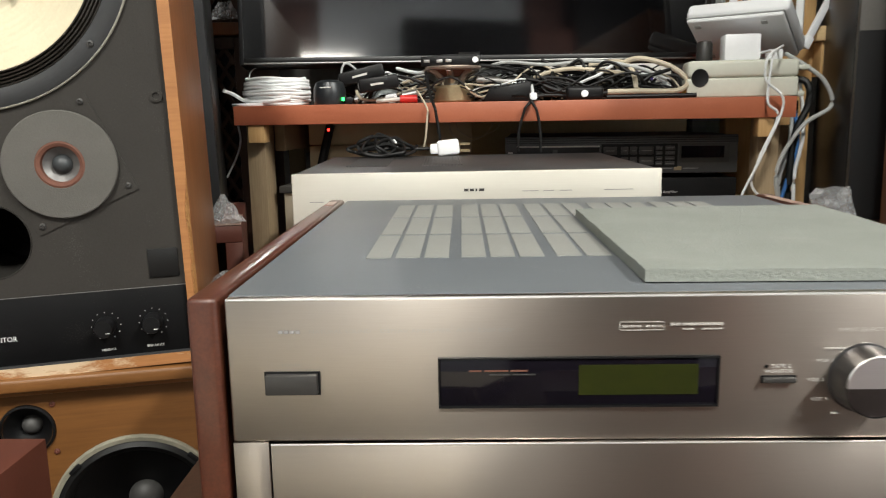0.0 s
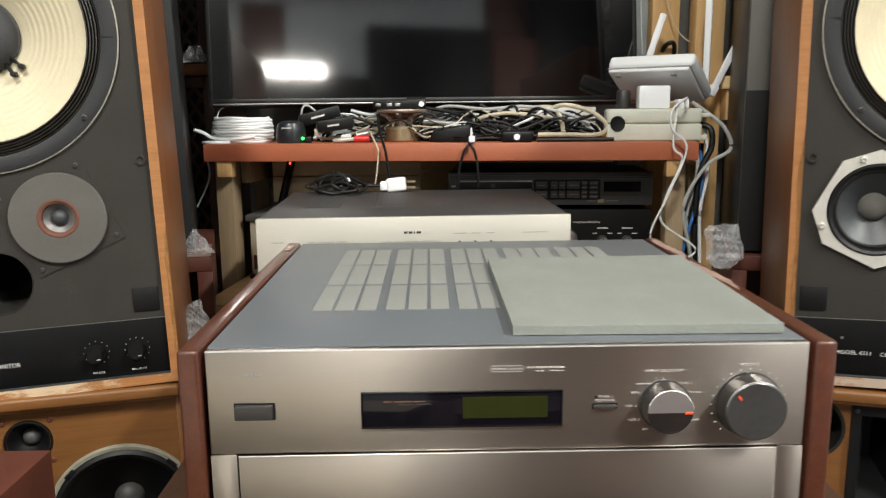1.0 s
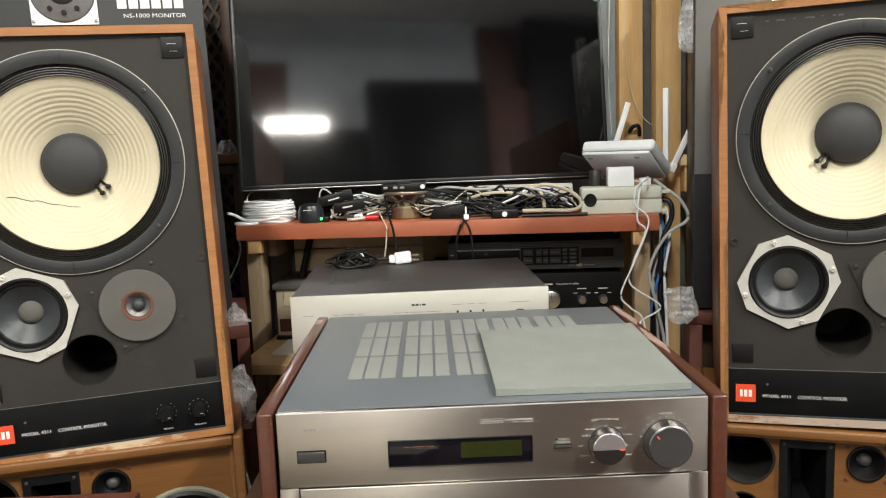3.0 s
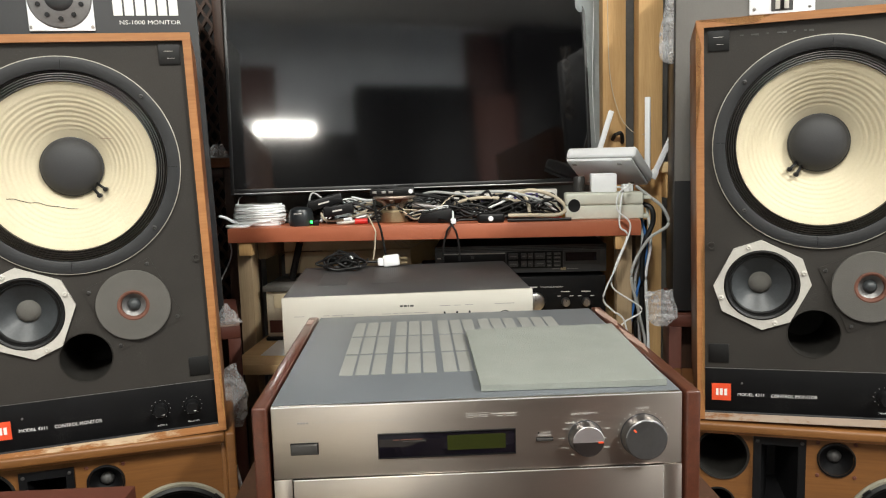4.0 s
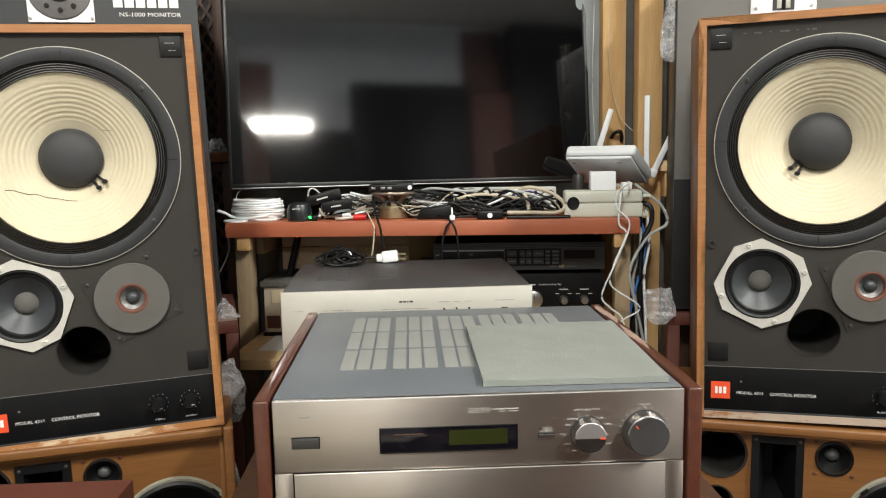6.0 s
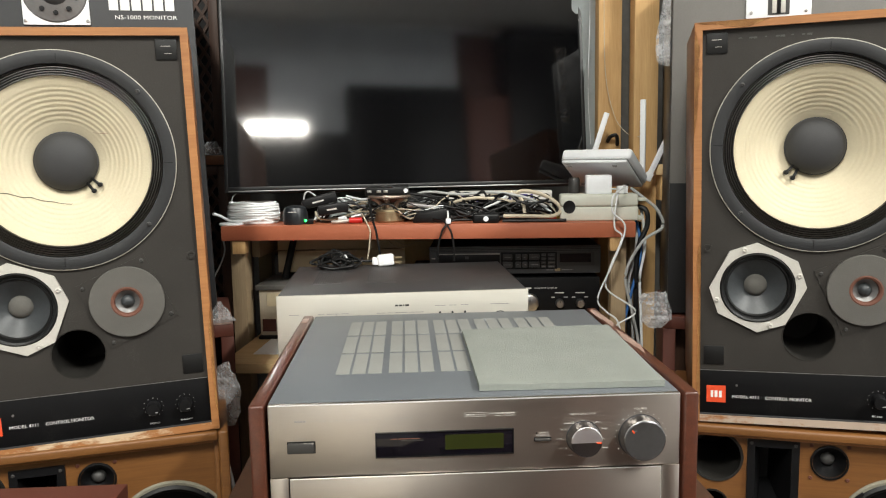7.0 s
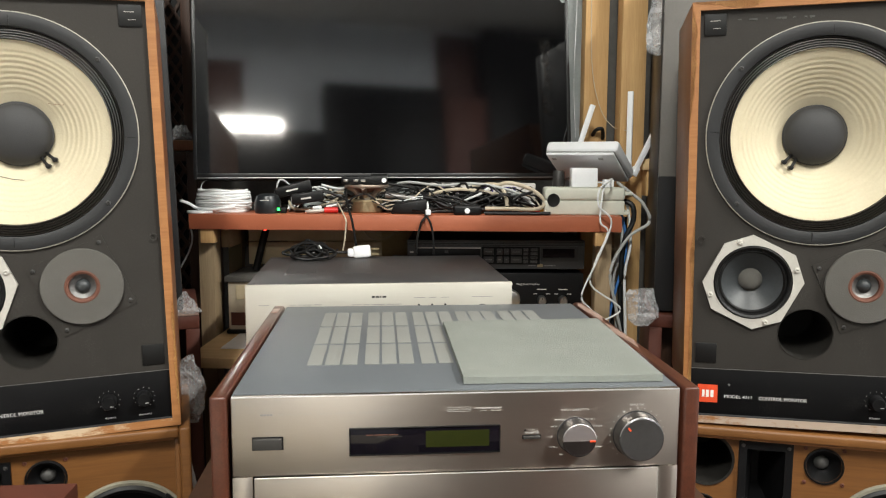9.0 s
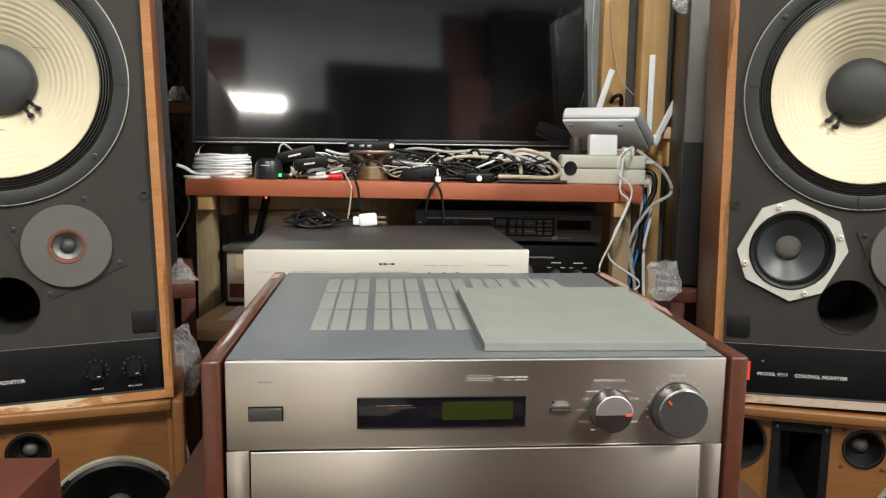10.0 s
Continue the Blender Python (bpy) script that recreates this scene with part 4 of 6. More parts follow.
for i in range(19):
    a = radians(-45 + 15 * i)
    cx, cz = vx + 0.0272 * math.cos(a), vz + 0.0268 * math.sin(a)
    part("dial_print", cube(cx - 0.0006, cx + 0.0006, yp - 0.0003, yp, cz - 0.00045, cz + 0.00045), M_SILVERPRINT, vol)
for y0, y1, seed in ((0.300, 0.436, 1.0), (0.150, 0.290, 4.0)):
    bm = bmesh.new()
    n, rows = 36, []
    for i in range(n + 1):
        u = i / n
        w = min(1.0, 5 * u, 5 * (1 - u)) * max(0.3, 0.6 + 0.4 * noise.noise((u * 3, seed, 0.7)) + 0.25 * noise.noise((u * 15, seed, 1.7)))
        c = 0.2275 + 0.004 * noise.noise((u * 2, seed, 4.0))
        q = y0 + u * (y1 - y0)
        rows.append([bm.verts.new((min(max(c + k * w * 0.0075, 0.2212), 0.2362), q, HA + 0.0012 + 0.0012 * max(0.0, noise.noise((u * 14, k, seed))))) for k in (-1, 0, 1)])
    for i in range(n):
        for k in (0, 1):
            bm.faces.new((rows[i][k], rows[i + 1][k], rows[i + 1][k + 1], rows[i][k + 1]))
    part("loose_film", bm, M_FILM, amp, "pale lacquer film lifting off the side panel")
part("loose_film", cube(-0.2335, -0.2245, 0.385, 0.415, HA + 0.0010, HA + 0.0016, 0.0002), M_FILM, amp, "pale worn spot on the side panel")
# vents on the cover, shared by one mesh
me = mesh_of("vent", cube(-0.0080, 0.0080, -0.0445, 0.0445, 0, 0.0005), M_VENT)
for row, vy in enumerate((0.147, 0.243, 0.339)):
    for gp in range(5):
        for col in range(3):
            v = new("vent", me)
            v.parent = amp
            v.location = (-0.1560 + 0.008 + gp * 0.0622 + col * 0.0190, vy, HA)
# foam mat on the cover
bm = bmesh.new()
corners = [(0.0055, 0.021), (0.2070, 0.017), (0.2165, 0.290), (0.0065, 0.284)]
nx, ny = 24, 28
grid = {}
for i in range(nx + 1):
    for j in range(ny + 1):
        u, v = i / nx, j / ny
        x = (1 - v) * ((1 - u) * corners[0][0] + u * corners[1][0]) + v * ((1 - u) * corners[3][0] + u * corners[2][0])
        y = (1 - v) * ((1 - u) * corners[0][1] + u * corners[1][1]) + v * ((1 - u) * corners[3][1] + u * corners[2][1])
        z = 1.0085 + 0.0006 * noise.noise((x * 30, y * 30, 0)) - (0.0008 if i in (0, nx) or j in (0, ny) else 0)
        grid[i, j] = bm.verts.new((x, y, z))
for i in range(nx):
    for j in range(ny):
        bm.faces.new((grid[i, j], grid[i + 1, j], grid[i + 1, j + 1], grid[i, j + 1]))
r = bmesh.ops.extrude_face_region(bm, geom=list(bm.faces))
for gg in r["geom"]:
    if isinstance(gg, bmesh.types.BMVert):
        gg.co.z = 1.0008
thing("foam_mat", bm, M_FOAM, "grey green foam mat lying on the amplifier", "mat")

# ---- black monitors behind, on brown cabinets ----
NW, NH, ND = 0.375, 0.675, 0.326


def black_monitor(m, label, left):
    g = root("black_monitor", m, label, "speaker", "pair of black monitors")
    part("cabinet", cube(0, NW, 0.018, ND, 0, NH, 0.002), M_SATINBLACK, g)
    part("baffle", cube(0.001, NW - 0.001, 0, 0.018, 0.001, NH - 0.001, 0.002), M_RING if left else M_GREYSHEEN, g, "dark grey front panel, a painted reflection on the glossy one")
    if left:
        cx, cz = NW - 0.2275, 0.603
        pl = part("tweeter_plate", cube(cx - 0.053, cx + 0.053, -0.004, 0.0, cz - 0.056, cz + 0.056, 0.002), M_PLASTICW, g, "white tweeter plate")
        part("mesh_guard", lathe(bmesh.new(), [(0.052, -0.004), (0.050, -0.007), (0.03, -0.011), (0.022, -0.012)], cx, cz, 48), M_MIDCAP, pl, "grey perforated guard")
        part("dome", lathe(bmesh.new(), [(0.024, -0.011), (0.020, -0.016), (0.011, -0.020), (0, -0.021)], cx, cz, 32), M_MIDCONE, pl, "dark dome")
        for i in range(10):
            a = radians(18 + 36 * i)
            part("guard_hole", lathe(bmesh.new(), [(0.0042, -0.0092), (0.0042, -0.0115), (0, -0.0118)], cx + 0.036 * math.cos(a), cz + 0.036 * math.sin(a), 12), M_BLACK, pl)
        for a, b in ((-1, -1), (1, -1), (1, 1), (-1, 1)):
            part("screw", screw(bmesh.new(), cx + a * 0.049, cz + b * 0.049, -0.004, 0.003), M_STEEL, pl)
        x0 = NW - 0.1430
        bars("maker_mark", [(x0 + i * 0.0188, x0 + 0.0155 + i * 0.0188) for i in range(6)], 0.574, 0.0, 0.032, M_WHITE, g)
        lettering("print", "NS-1000 MONITOR", x0 + 0.008, 0.5585, -0.0004, 0.0072, M_WHITE, g, 0.104)
    else:
        cx, cz = 0.186, 0.592
        pl = part("tweeter_plate", cube(cx - 0.056, cx + 0.056, -0.004, 0.0, cz - 0.036, cz + 0.09, 0.002), M_PLASTICW, g, "white control plate")
        part("slot", cube(cx - 0.0185, cx + 0.0185, -0.0050, -0.0038, cz - 0.031, cz + 0.05), M_BUTTON, pl, "dark grey recessed slot")
        for dx in (-0.0115, 0.0035):
            part("louvre", cube(cx + dx, cx + dx + 0.008, -0.0062, -0.0048, cz - 0.028, cz + 0.004, 0.0006), M_MIDFRAME, pl)
        part("divider", cube(cx - 0.0026, cx + 0.0026, -0.0075, -0.0048, cz - 0.030, cz + 0.05, 0.0006), M_BLACK, pl)
        # added black sheet that ends the baffle's painted grey reflection at this height
        part("lower_panel", cube(0.001, NW - 0.001, -0.0012, -0.0002, 0.001, 0.255), M_SATINBLACK, g, "black lower front below the painted reflection")
        part("trim_bar", cube(cx + 0.09, cx + 0.16, -0.002, 0.0, 0.545, 0.549), M_BLACK, g)
        for a, b in ((-1, -0.55), (1, -0.55)):
            part("screw", screw(bmesh.new(), cx + a * 0.047, cz + b * 0.047, -0.004, 0.003), M_STEEL, pl)
    return g


def brown_cabinet(m, w, h, label):
    """An open-fronted box with a mitred frame; x from 0 to w."""
    g = root("brown_cabinet", m, label, "cabinet", "brown cabinets behind the monitors")
    d, t = 0.30, 0.024
    part("side", cube(0, t, 0, d, 0, h - t, 0.002), M_BROWNBOX, g)
    part("side", cube(w - t, w, 0, d, 0, h - t, 0.002), M_BROWNBOX, g)
    part("top", cube(0, w, 0, d, h - t, h, 0.002), M_BROWNBOX, g)
    part("back", cube(t, w - t, d - 0.012, d, 0, h - t), M_DARKWOOD, g)
    part("front_panel", cube(t, w - t, 0.05, 0.062, 0.02, h - t - 0.002), M_DARKWOOD, g, "dark recessed front")
    return g


NS_L = pose(-0.433, 0.690, 0.946, 0, 0, 15.5) @ pose(0, 0, 0, 0, -1.4, 0) @ pose(-NW, 0, 0)
NS_R = pose(0.441, 0.690, 0.935, 0, 0, -16)
black_monitor(NS_L, "black monitor speaker with white lettering and tweeter plate", True)
black_monitor(NS_R, "glossy black monitor speaker with a white control plate", False)
brown_cabinet(pose(-0.400, 0.665, FLOOR, 0, 0, 14.5) @ pose(-0.42, 0.0, 0), 0.42, 0.942 - FLOOR, "reddish brown cabinet under a black monitor")
brown_cabinet(pose(0.428, 0.672, FLOOR, 0, 0, -16), 0.42, 0.931 - FLOOR, "reddish brown cabinet under a glossy black monitor")
thing("plastic_film", cube(0.362, 0.419, -0.001, 0.11, 0.7925, 0.7937), M_FILM, "dusty clear film lying on the brown cabinet", "film", pose(-0.400, 0.665, FLOOR, 0, 0, 14.5) @ pose(-0.42, 0.0, 0))

# ---- brown box in the foreground ----
fb = root("brown_box", Matrix.Translation((0, 0, FLOOR)), "plain reddish brown vinyl speaker box", "box")
part("body", cube(-0.74, -0.445, -0.10, 0.212, 0.0, 0.829 - FLOOR, 0.0015), M_BROWNBOX, fb)
part("front_grille", cube(-0.725, -0.460, -0.112, -0.10, 0.02, 0.829 - FLOOR - 0.015, 0.004), M_RUBBER, fb)

# ---- lattice-fronted cabinets at the back ----


def lattice_cabinet(x0, x1, y, z0, z1, label):
    g = root("lattice_cabinet", Matrix.Translation((x0, y, z0)), label, "speaker", "lattice cabinets")
    w, h, t = x1 - x0, z1 - z0, 0.022
    part("cabinet", cube(0, w, 0.012, 0.26, 0, h, 0.003), M_DARKWOOD, g)
    for a, b, c, d in ((0, t, 0, h), (w - t, w, 0, h), (t, w - t, h - t, h), (t, w - t, 0, t)):
        part("frame_rail", cube(a, b, -0.004, 0.012, c, d, 0.002), M_DARKWOOD, g)
    part("grille_cloth", cube(t, w - t, 0.009, 0.012, t, h - t), M_RUBBER, g, "black grille cloth")
    pitch, ww, hh = 0.027, w - 2 * t, h - 2 * t
    for s in (1, -1):
        k = -int(hh / pitch) - 1
        while k * pitch < ww + hh:
            # a slat from (k*pitch, 0) rising at 60 degrees, cut to the frame
            slope = 1.55 * s
            base = k * pitch if s > 0 else k * pitch + 0.01
            pts = []
            for zz in (0, hh):
                pts.append((base + zz / slope, zz))
            (xa, za), (xb, zb) = pts
            lo, hi = 0.0, 1.0
            dx = xb - xa
            for lim, sg in ((0.0, 1), (ww, -1)):
                if sg * (xa - lim) < 0 and sg * (xb - lim) < 0:
                    lo, hi = 1, 0
                elif sg * (xa - lim) < 0:
                    lo = max(lo, (lim - xa) / dx)
                elif sg * (xb - lim) < 0:
                    hi = min(hi, (lim - xa) / dx)
            if hi - lo > 0.01:
                p, q = Vector((xa + dx * lo, 0, za + hh * lo)), Vector((xa + dx * hi, 0, za + hh * hi))
                L, ang = (q - p).length, math.atan2(q.z - p.z, q.x - p.x)
                bm = cube(0, L, 0.0 + (0.003 if s > 0 else 0.0), 0.006 + (0.003 if s > 0 else 0.0), -0.0035, 0.0035)
                part("lattice_slat", moved(bm, Matrix.Translation((t + p.x, 0, t + p.z)) @ Matrix.Rotation(-ang, 4, "Y")), M_DARKWOOD, g)
            k += 1
    return g


lattice_cabinet(-0.72, -0.489, 1.07, 0.60, 1.235, "dark wooden speaker cabinet with a diamond lattice front")
lattice_cabinet(-0.72, -0.494, 1.08, 1.262, 1.78, "dark carved speaker cabinet with a diamond lattice grille")
thing("wooden_plank", cube(-0.73, -0.482, 1.055, 1.34, 1.237, 1.260, 0.003), M_WALNUT, "brown wooden plank between two lattice cabinets", "plank")
thing("cabinet_stand", cube(-0.74, -0.47, 1.06, 1.36, FLOOR, 0.599, 0.004), M_DARKWOOD, "dark wooden block under the lattice cabinets", "stand")

# ---- timber studs and panels at the back ----


def stud(x, y, w, d, mt, label):
    return thing("timber_stud", cube(x, x + w, y, y + d, FLOOR, CEIL, 0.002), mt, label, "timber", group="timber studs", kind="structure")


stud(0.392, 1.05, 0.055, 0.04, M_PINE, "raw pine stud standing from floor to ceiling")
stud(0.458, 0.985, 0.056, 0.04, M_PINE, "raw pine stud beside the television shelf")
thing("timber_stud", cube(0.436, 0.466, 0.93, 0.96, FLOOR, 1.06, 0.002), M_PINE_DARK, "aged timber post below the shelf", "timber", group="timber studs", kind="structure")
thing("grey_panel", cube(0.345, 0.62, 1.12, 1.135, FLOOR, CEIL), M_GREYPANEL, "weathered grey board behind the studs", "panel", kind="structure")
bm = bmesh.new()
gx = {}
for i in range(9):
    for j in range(50):
        gx[i, j] = bm.verts.new((0.335 + i * 0.008, 1.085 + 0.012 * noise.noise((i * 0.4, j * 0.22, 3.0)), FLOOR + 0.6 + j * 0.036))
for i in range(8):
    for j in range(49):
        bm.faces.new((gx[i, j], gx[i + 1, j], gx[i + 1, j + 1], gx[i, j + 1]))
r = bmesh.ops.solidify(bm, geom=list(bm.faces), thickness=0.002)
thing("plastic_sheet", bm, M_PALEPLASTIC, "crumpled pale plastic sheet hanging behind the television", "sheet")
thing("wood_block", cube(0.500, 0.545, 0.945, 0.975, 1.198, 1.222, 0.001), M_PINE_X, "short pine block fixed to the stud", "block")
thing("wood_block", cube(0.512, 0.530, 0.953, 0.984, 1.14, 1.197, 0.001), M_PINE, "short pine block fixed to the stud", "block")
thing("black_board", cube(0.545, 0.72, 1.00, 1.02, FLOOR, CEIL - 0.3, 0.001), M_SATINBLACK, "glossy black board leaning behind the monitor", "board")
hook = cable([(0.414, 1.048, 1.276), (0.418, 1.035, 1.287), (0.430, 1.03, 1.290), (0.436, 1.04, 1.275), (0.437, 1.046, 1.268)], 0.0045, 8, 6)
thing("black_tape", hook, M_RUBBER, "curled strip of black tape on the stud", "tape")
thing("thin_wire", cable([(0.372, 1.04, 1.27), (0.365, 1.04, 1.40), (0.368, 1.04, 1.60), (0.36, 1.04, 1.75)], 0.0008, 6), M_CABLEW, "thin white wire hanging beside the television", "wire")
thing("thin_wire", cable([(0.398, 1.03, 1.70), (0.402, 1.03, 1.45), (0.424, 1.03, 1.34), (0.452, 1.02, 1.295), (0.47, 0.98, 1.285)], 0.0009, 6), M_CABLEBEIGE, "thin pale wire slung between two studs", "wire")

# ---- television shelf ----
YAW = -6.9
SH = pose(-0.468, 0.890, 0, 0, 0, YAW)
rack2 = root("tv_shelf", SH, "red brown shelf board on pine posts with a lower board", "shelf")
TOPZ = 1.107
part("shelf_board", cube(0, 0.880, 0, 0.42, 1.0755, TOPZ, 0.0015), M_REDBOARD, rack2, "red brown laminated shelf board")
for px_, py_, mt in ((0.008, 0.030, M_PINE_DARK), (0.008, 0.33, M_PINE_DARK), (0.835, 0.035, M_PINE_DARK), (0.835, 0.33, M_PINE_DARK)):
    part("post", cube(px_, px_ + 0.032, py_, py_ + 0.045, FLOOR, 1.0755, 0.0015), mt, rack2)
part("corner_block", cube(0.022, 0.050, 0.004, 0.029, 1.047, 1.0755, 0.001), M_PINE, rack2)
part("corner_block", cube(0.828, 0.850, 0.004, 0.034, 1.047, 1.0755, 0.001), M_PINE, rack2)
part("side_rail", cube(0.041, 0.060, 0.075, 0.33, 1.03, 1.0755, 0.001), M_PINE_DARK, rack2)
part("inner_post", cube(0.070, 0.095, 0.20, 0.235, FLOOR, 1.0755, 0.001), M_PINE_DARK, rack2)
part("lower_board", cube(0.041, 0.834, -0.150, 0.38, 0.826, 0.846, 0.0015), M_PINE_X, rack2, "pale pine lower board")
thing("paper_sheet", cube(0.085, 0.22, -0.08, 0.15, 0.8465, 0.8480), M_PLASTICW, "white sheet lying on the pine board", "paper", SH)
for z0, z1 in ((0.985, 1.034), (1.037, 1.074)):
    thing("wall_board", cube(-0.37, -0.074, 1.02, 1.032, z0, z1, 0.001), M_BEIGE, "beige wooden board at the back of the shelf", "board", kind="structure")
thing("wall_board", cube(-0.46, 0.40, 1.252, 1.262, 0.80, 1.07), M_BEIGE, "beige wooden board at the back of the shelf", "board", kind="structure")
thing("black_tube", cable([(-0.327, 1.005, 1.074), (-0.352, 0.996, 0.975)], 0.008, 10, 2), M_BLACK, "black tube leaning under the shelf", "tube")
thing("indicator_lamp", cube(-0.3315, -0.3275, 0.9925, 0.9965, 1.062, 1.066, 0.001), M_LED_R, "tiny red light on the black tube", "light")

# ---- television ----
TV = pose(-0.469, 0.950, 1.1765, 0, 0, 5.5) @ pose(0, 0, 0, -7.5, -0.05, 0)
tv = root("television", TV, "large switched-off black television with a glossy screen", "television")
TW, TH = 0.836, 0.475
part("case", cube(0, TW, 0.006, 0.05, 0, TH, 0.004), M_BLACK, tv)
part("screen", cube(0.007, TW - 0.007, 0.0035, 0.006, 0.012, TH - 0.007), M_SCREEN, tv, "dark glossy screen")
for a, b, c, d in ((0, 0.007, 0, TH), (TW - 0.007, TW, 0, TH), (0.007, TW - 0.007, TH - 0.007, TH), (0.007, TW - 0.007, 0.004, 0.012)):
    part("bezel", cube(a, b, 0, 0.006, c, d, 0.001), M_SATINBLACK, tv)
part("bottom_trim", cube(0.007, TW - 0.007, -0.001, 0.006, 0.0008, 0.0034, 0.0008), M_KNOBRIM, tv, "thin silver lower trim")
part("standby_light", cube(TW - 0.035, TW - 0.031, -0.0015, 0.0, 0.003, 0.006), M_LED_R, tv, "red standby light")
part("neck", cube(TW / 2 - 0.06, TW / 2 + 0.06, 0.02, 0.045, -0.062, 0.01, 0.003), M_BLACK, tv)
part("stand_base", cube(TW / 2 - 0.16, TW / 2 + 0.16, 0.012, 0.14, -0.069, -0.062, 0.003), M_BLACK, tv)

# ---- silver integrated amplifier ----
crate = root("wooden_crate", Matrix.Translation((-0.262, 0.505, FLOOR)), "plain wooden crate under the slim silver amplifier", "crate")
part("body", cube(0, 0.37, 0, 0.225, 0, 0.873 - FLOOR, 0.003), M_PINE_DARK, crate)
TR = pose(-0.286, 0.478, 0.876, 0, 0, 1.5)
trio = root("silver_amplifier", TR, "slim silver amplifier with a dark brown lid", "amplifier")
W2, H2, D2 = 0.420, 0.150, 0.345
part("chassis", cube(0.002, W2 - 0.002, 0.008, D2, 0.01, H2 - 0.004, 0.001), M_TRIOTOP, trio)
part("lid", cube(0.001, W2 - 0.001, 0.008, D2, H2 - 0.004, H2 - 0.001, 0.001), M_TRIOTOP, trio, "dark brown painted steel lid")
part("front_panel", cube(0, W2, 0, 0.008, 0.006, H2, 0.0014), M_ALU_SILVER, trio, "pale brushed aluminium front")
for fx in (0.04, W2 - 0.04):
    for fy in (0.05, D2 - 0.05):
        part("foot", cube(fx - 0.015, fx + 0.015, fy - 0.015, fy + 0.015, 0, 0.01, 0.002), M_RUBBER, trio)
me3 = mesh_of("vent_rib", cube(-0.0010, 0.0010, -0.10, 0.10, 0, 0.0014), M_TRIORIB)
for i in range(26):
    v = new("vent_rib", me3)
    v.parent = trio
    v.location = (0.050 + (i % 13) * 0.0041 + (i // 13) * 0.097, 0.215, H2 - 0.001)
bars("maker_mark", [(0.1955, 0.2005), (0.2020, 0.2070), (0.2085, 0.2105), (0.2125, 0.2185)], H2 - 0.0225, 0.0, 0.0030, M_BUTTON, trio)
bars("print", [(0.020, 0.036), (0.068, 0.078), (0.082, 0.103), (0.106, 0.118)], H2 - 0.0325, 0.0, 0.0008, M_FAINT, trio)
bars("print", [(0.165, 0.180), (0.183, 0.192), (0.195, 0.216), (0.219, 0.243)], H2 - 0.0335, 0.0, 0.0008, M_FAINT, trio)
bars("print", [(0.262, 0.280), (0.286, 0.298), (0.305, 0.318), (0.355, 0.388)], H2 - 0.0235, 0.0, 0.0008, M_FAINT, trio)
part("panel_groove", cube(0.098, 0.0985, -0.0004, 0.0, 0.02, H2 - 0.033), M_BUTTON, trio)
for lx in (0.270, 0.291, 0.312):
    part("lever_switch", cube(lx - 0.0015, lx + 0.0015, -0.006, 0.0, H2 - 0.047, H2 - 0.033, 0.0005), M_BLACK, trio)
part("selector_knob", lathe(bmesh.new(), [(0.0125, 0.0), (0.012, -0.012), (0.0105, -0.0135), (0, -0.0135)], 0.372, H2 - 0.049, 40), M_STEEL, trio, "silver selector knob")
part("knob_shadow_ring", lathe(bmesh.new(), [(0.0140, 0.0), (0.0140, -0.0006), (0.0125, -0.0006)], 0.372, H2 - 0.049, 40), M_BLACK, trio)
part("volume_knob", lathe(bmesh.new(), [(0.019, 0.0), (0.0185, -0.020), (0.017, -0.0215), (0, -0.0215)], 0.330, 0.06, 48), M_STEEL, trio, "silver volume knob")

# power cord and plug on its lid
LIDZ = 0.876 + H2 - 0.001
pc = root("cord_bundle", Matrix.Translation((0, 0, LIDZ)), "bundled black power cord with a white plug on the lid", "cord")
rng = random.Random(7)
for i in range(10):
    w, h = 0.024 + rng.random() * 0.024, 0.007 + rng.random() * 0.013
    cx, cy = -0.218 + rng.uniform(-0.030, 0.034), 0.785 + rng.uniform(-0.025, 0.02)
    a = rng.uniform(-0.7, 0.7)
    pts = []
    for k in range(10):
        th = 2 * math.pi * k / 9 + i * 1.7
        x, y, z = w * math.cos(th) * rng.uniform(0.8, 1.15), 0.012 * math.sin(th) + rng.uniform(-0.008, 0.008), 0.0045 + h * (1 + math.sin(th)) * rng.uniform(0.6, 1.0)
        pts.append((cx + x * math.cos(a) - y * math.sin(a), cy + x * math.sin(a) + y * math.cos(a), z))
    part("cord_loop", cable(pts, 0.0025, 7, 6), M_RUBBER, pc)
part("lead", cable([(-0.20, 0.80, 0.010), (-0.175, 0.80, 0.013), (-0.16, 0.802, 0.012), (-0.138, 0.80, 0.012)], 0.0025), M_RUBBER, pc)
part("tie", cable([(-0.197, 0.785, 0.003), (-0.190, 0.782, 0.014), (-0.195, 0.79, 0.026), (-0.205, 0.80, 0.022)], 0.0016), M_CABLEW, pc, "white wire tie")
plug = part("plug", moved(cube(-0.017, 0.017, -0.010, 0.010, -0.0118, 0.0118, 0.0045, 3), Matrix.Translation((-0.113, 0.800, 0.0135)) @ Matrix.Rotation(radians(-6), 4, "Y")), M_PLASTICW, pc, "white plug")
part("plug_grip", moved(cube(-0.007, 0.007, -0.008, 0.008, -0.0078, 0.0078, 0.003, 2), Matrix.Translation((-0.134, 0.800, 0.0115))), M_PLASTICW, plug)
for dz in (0.0085, 0.0185):
    part("prong", cube(-0.098, -0.080, 0.7995, 0.8005, dz - 0.002, dz + 0.002), M_BRASS, plug)

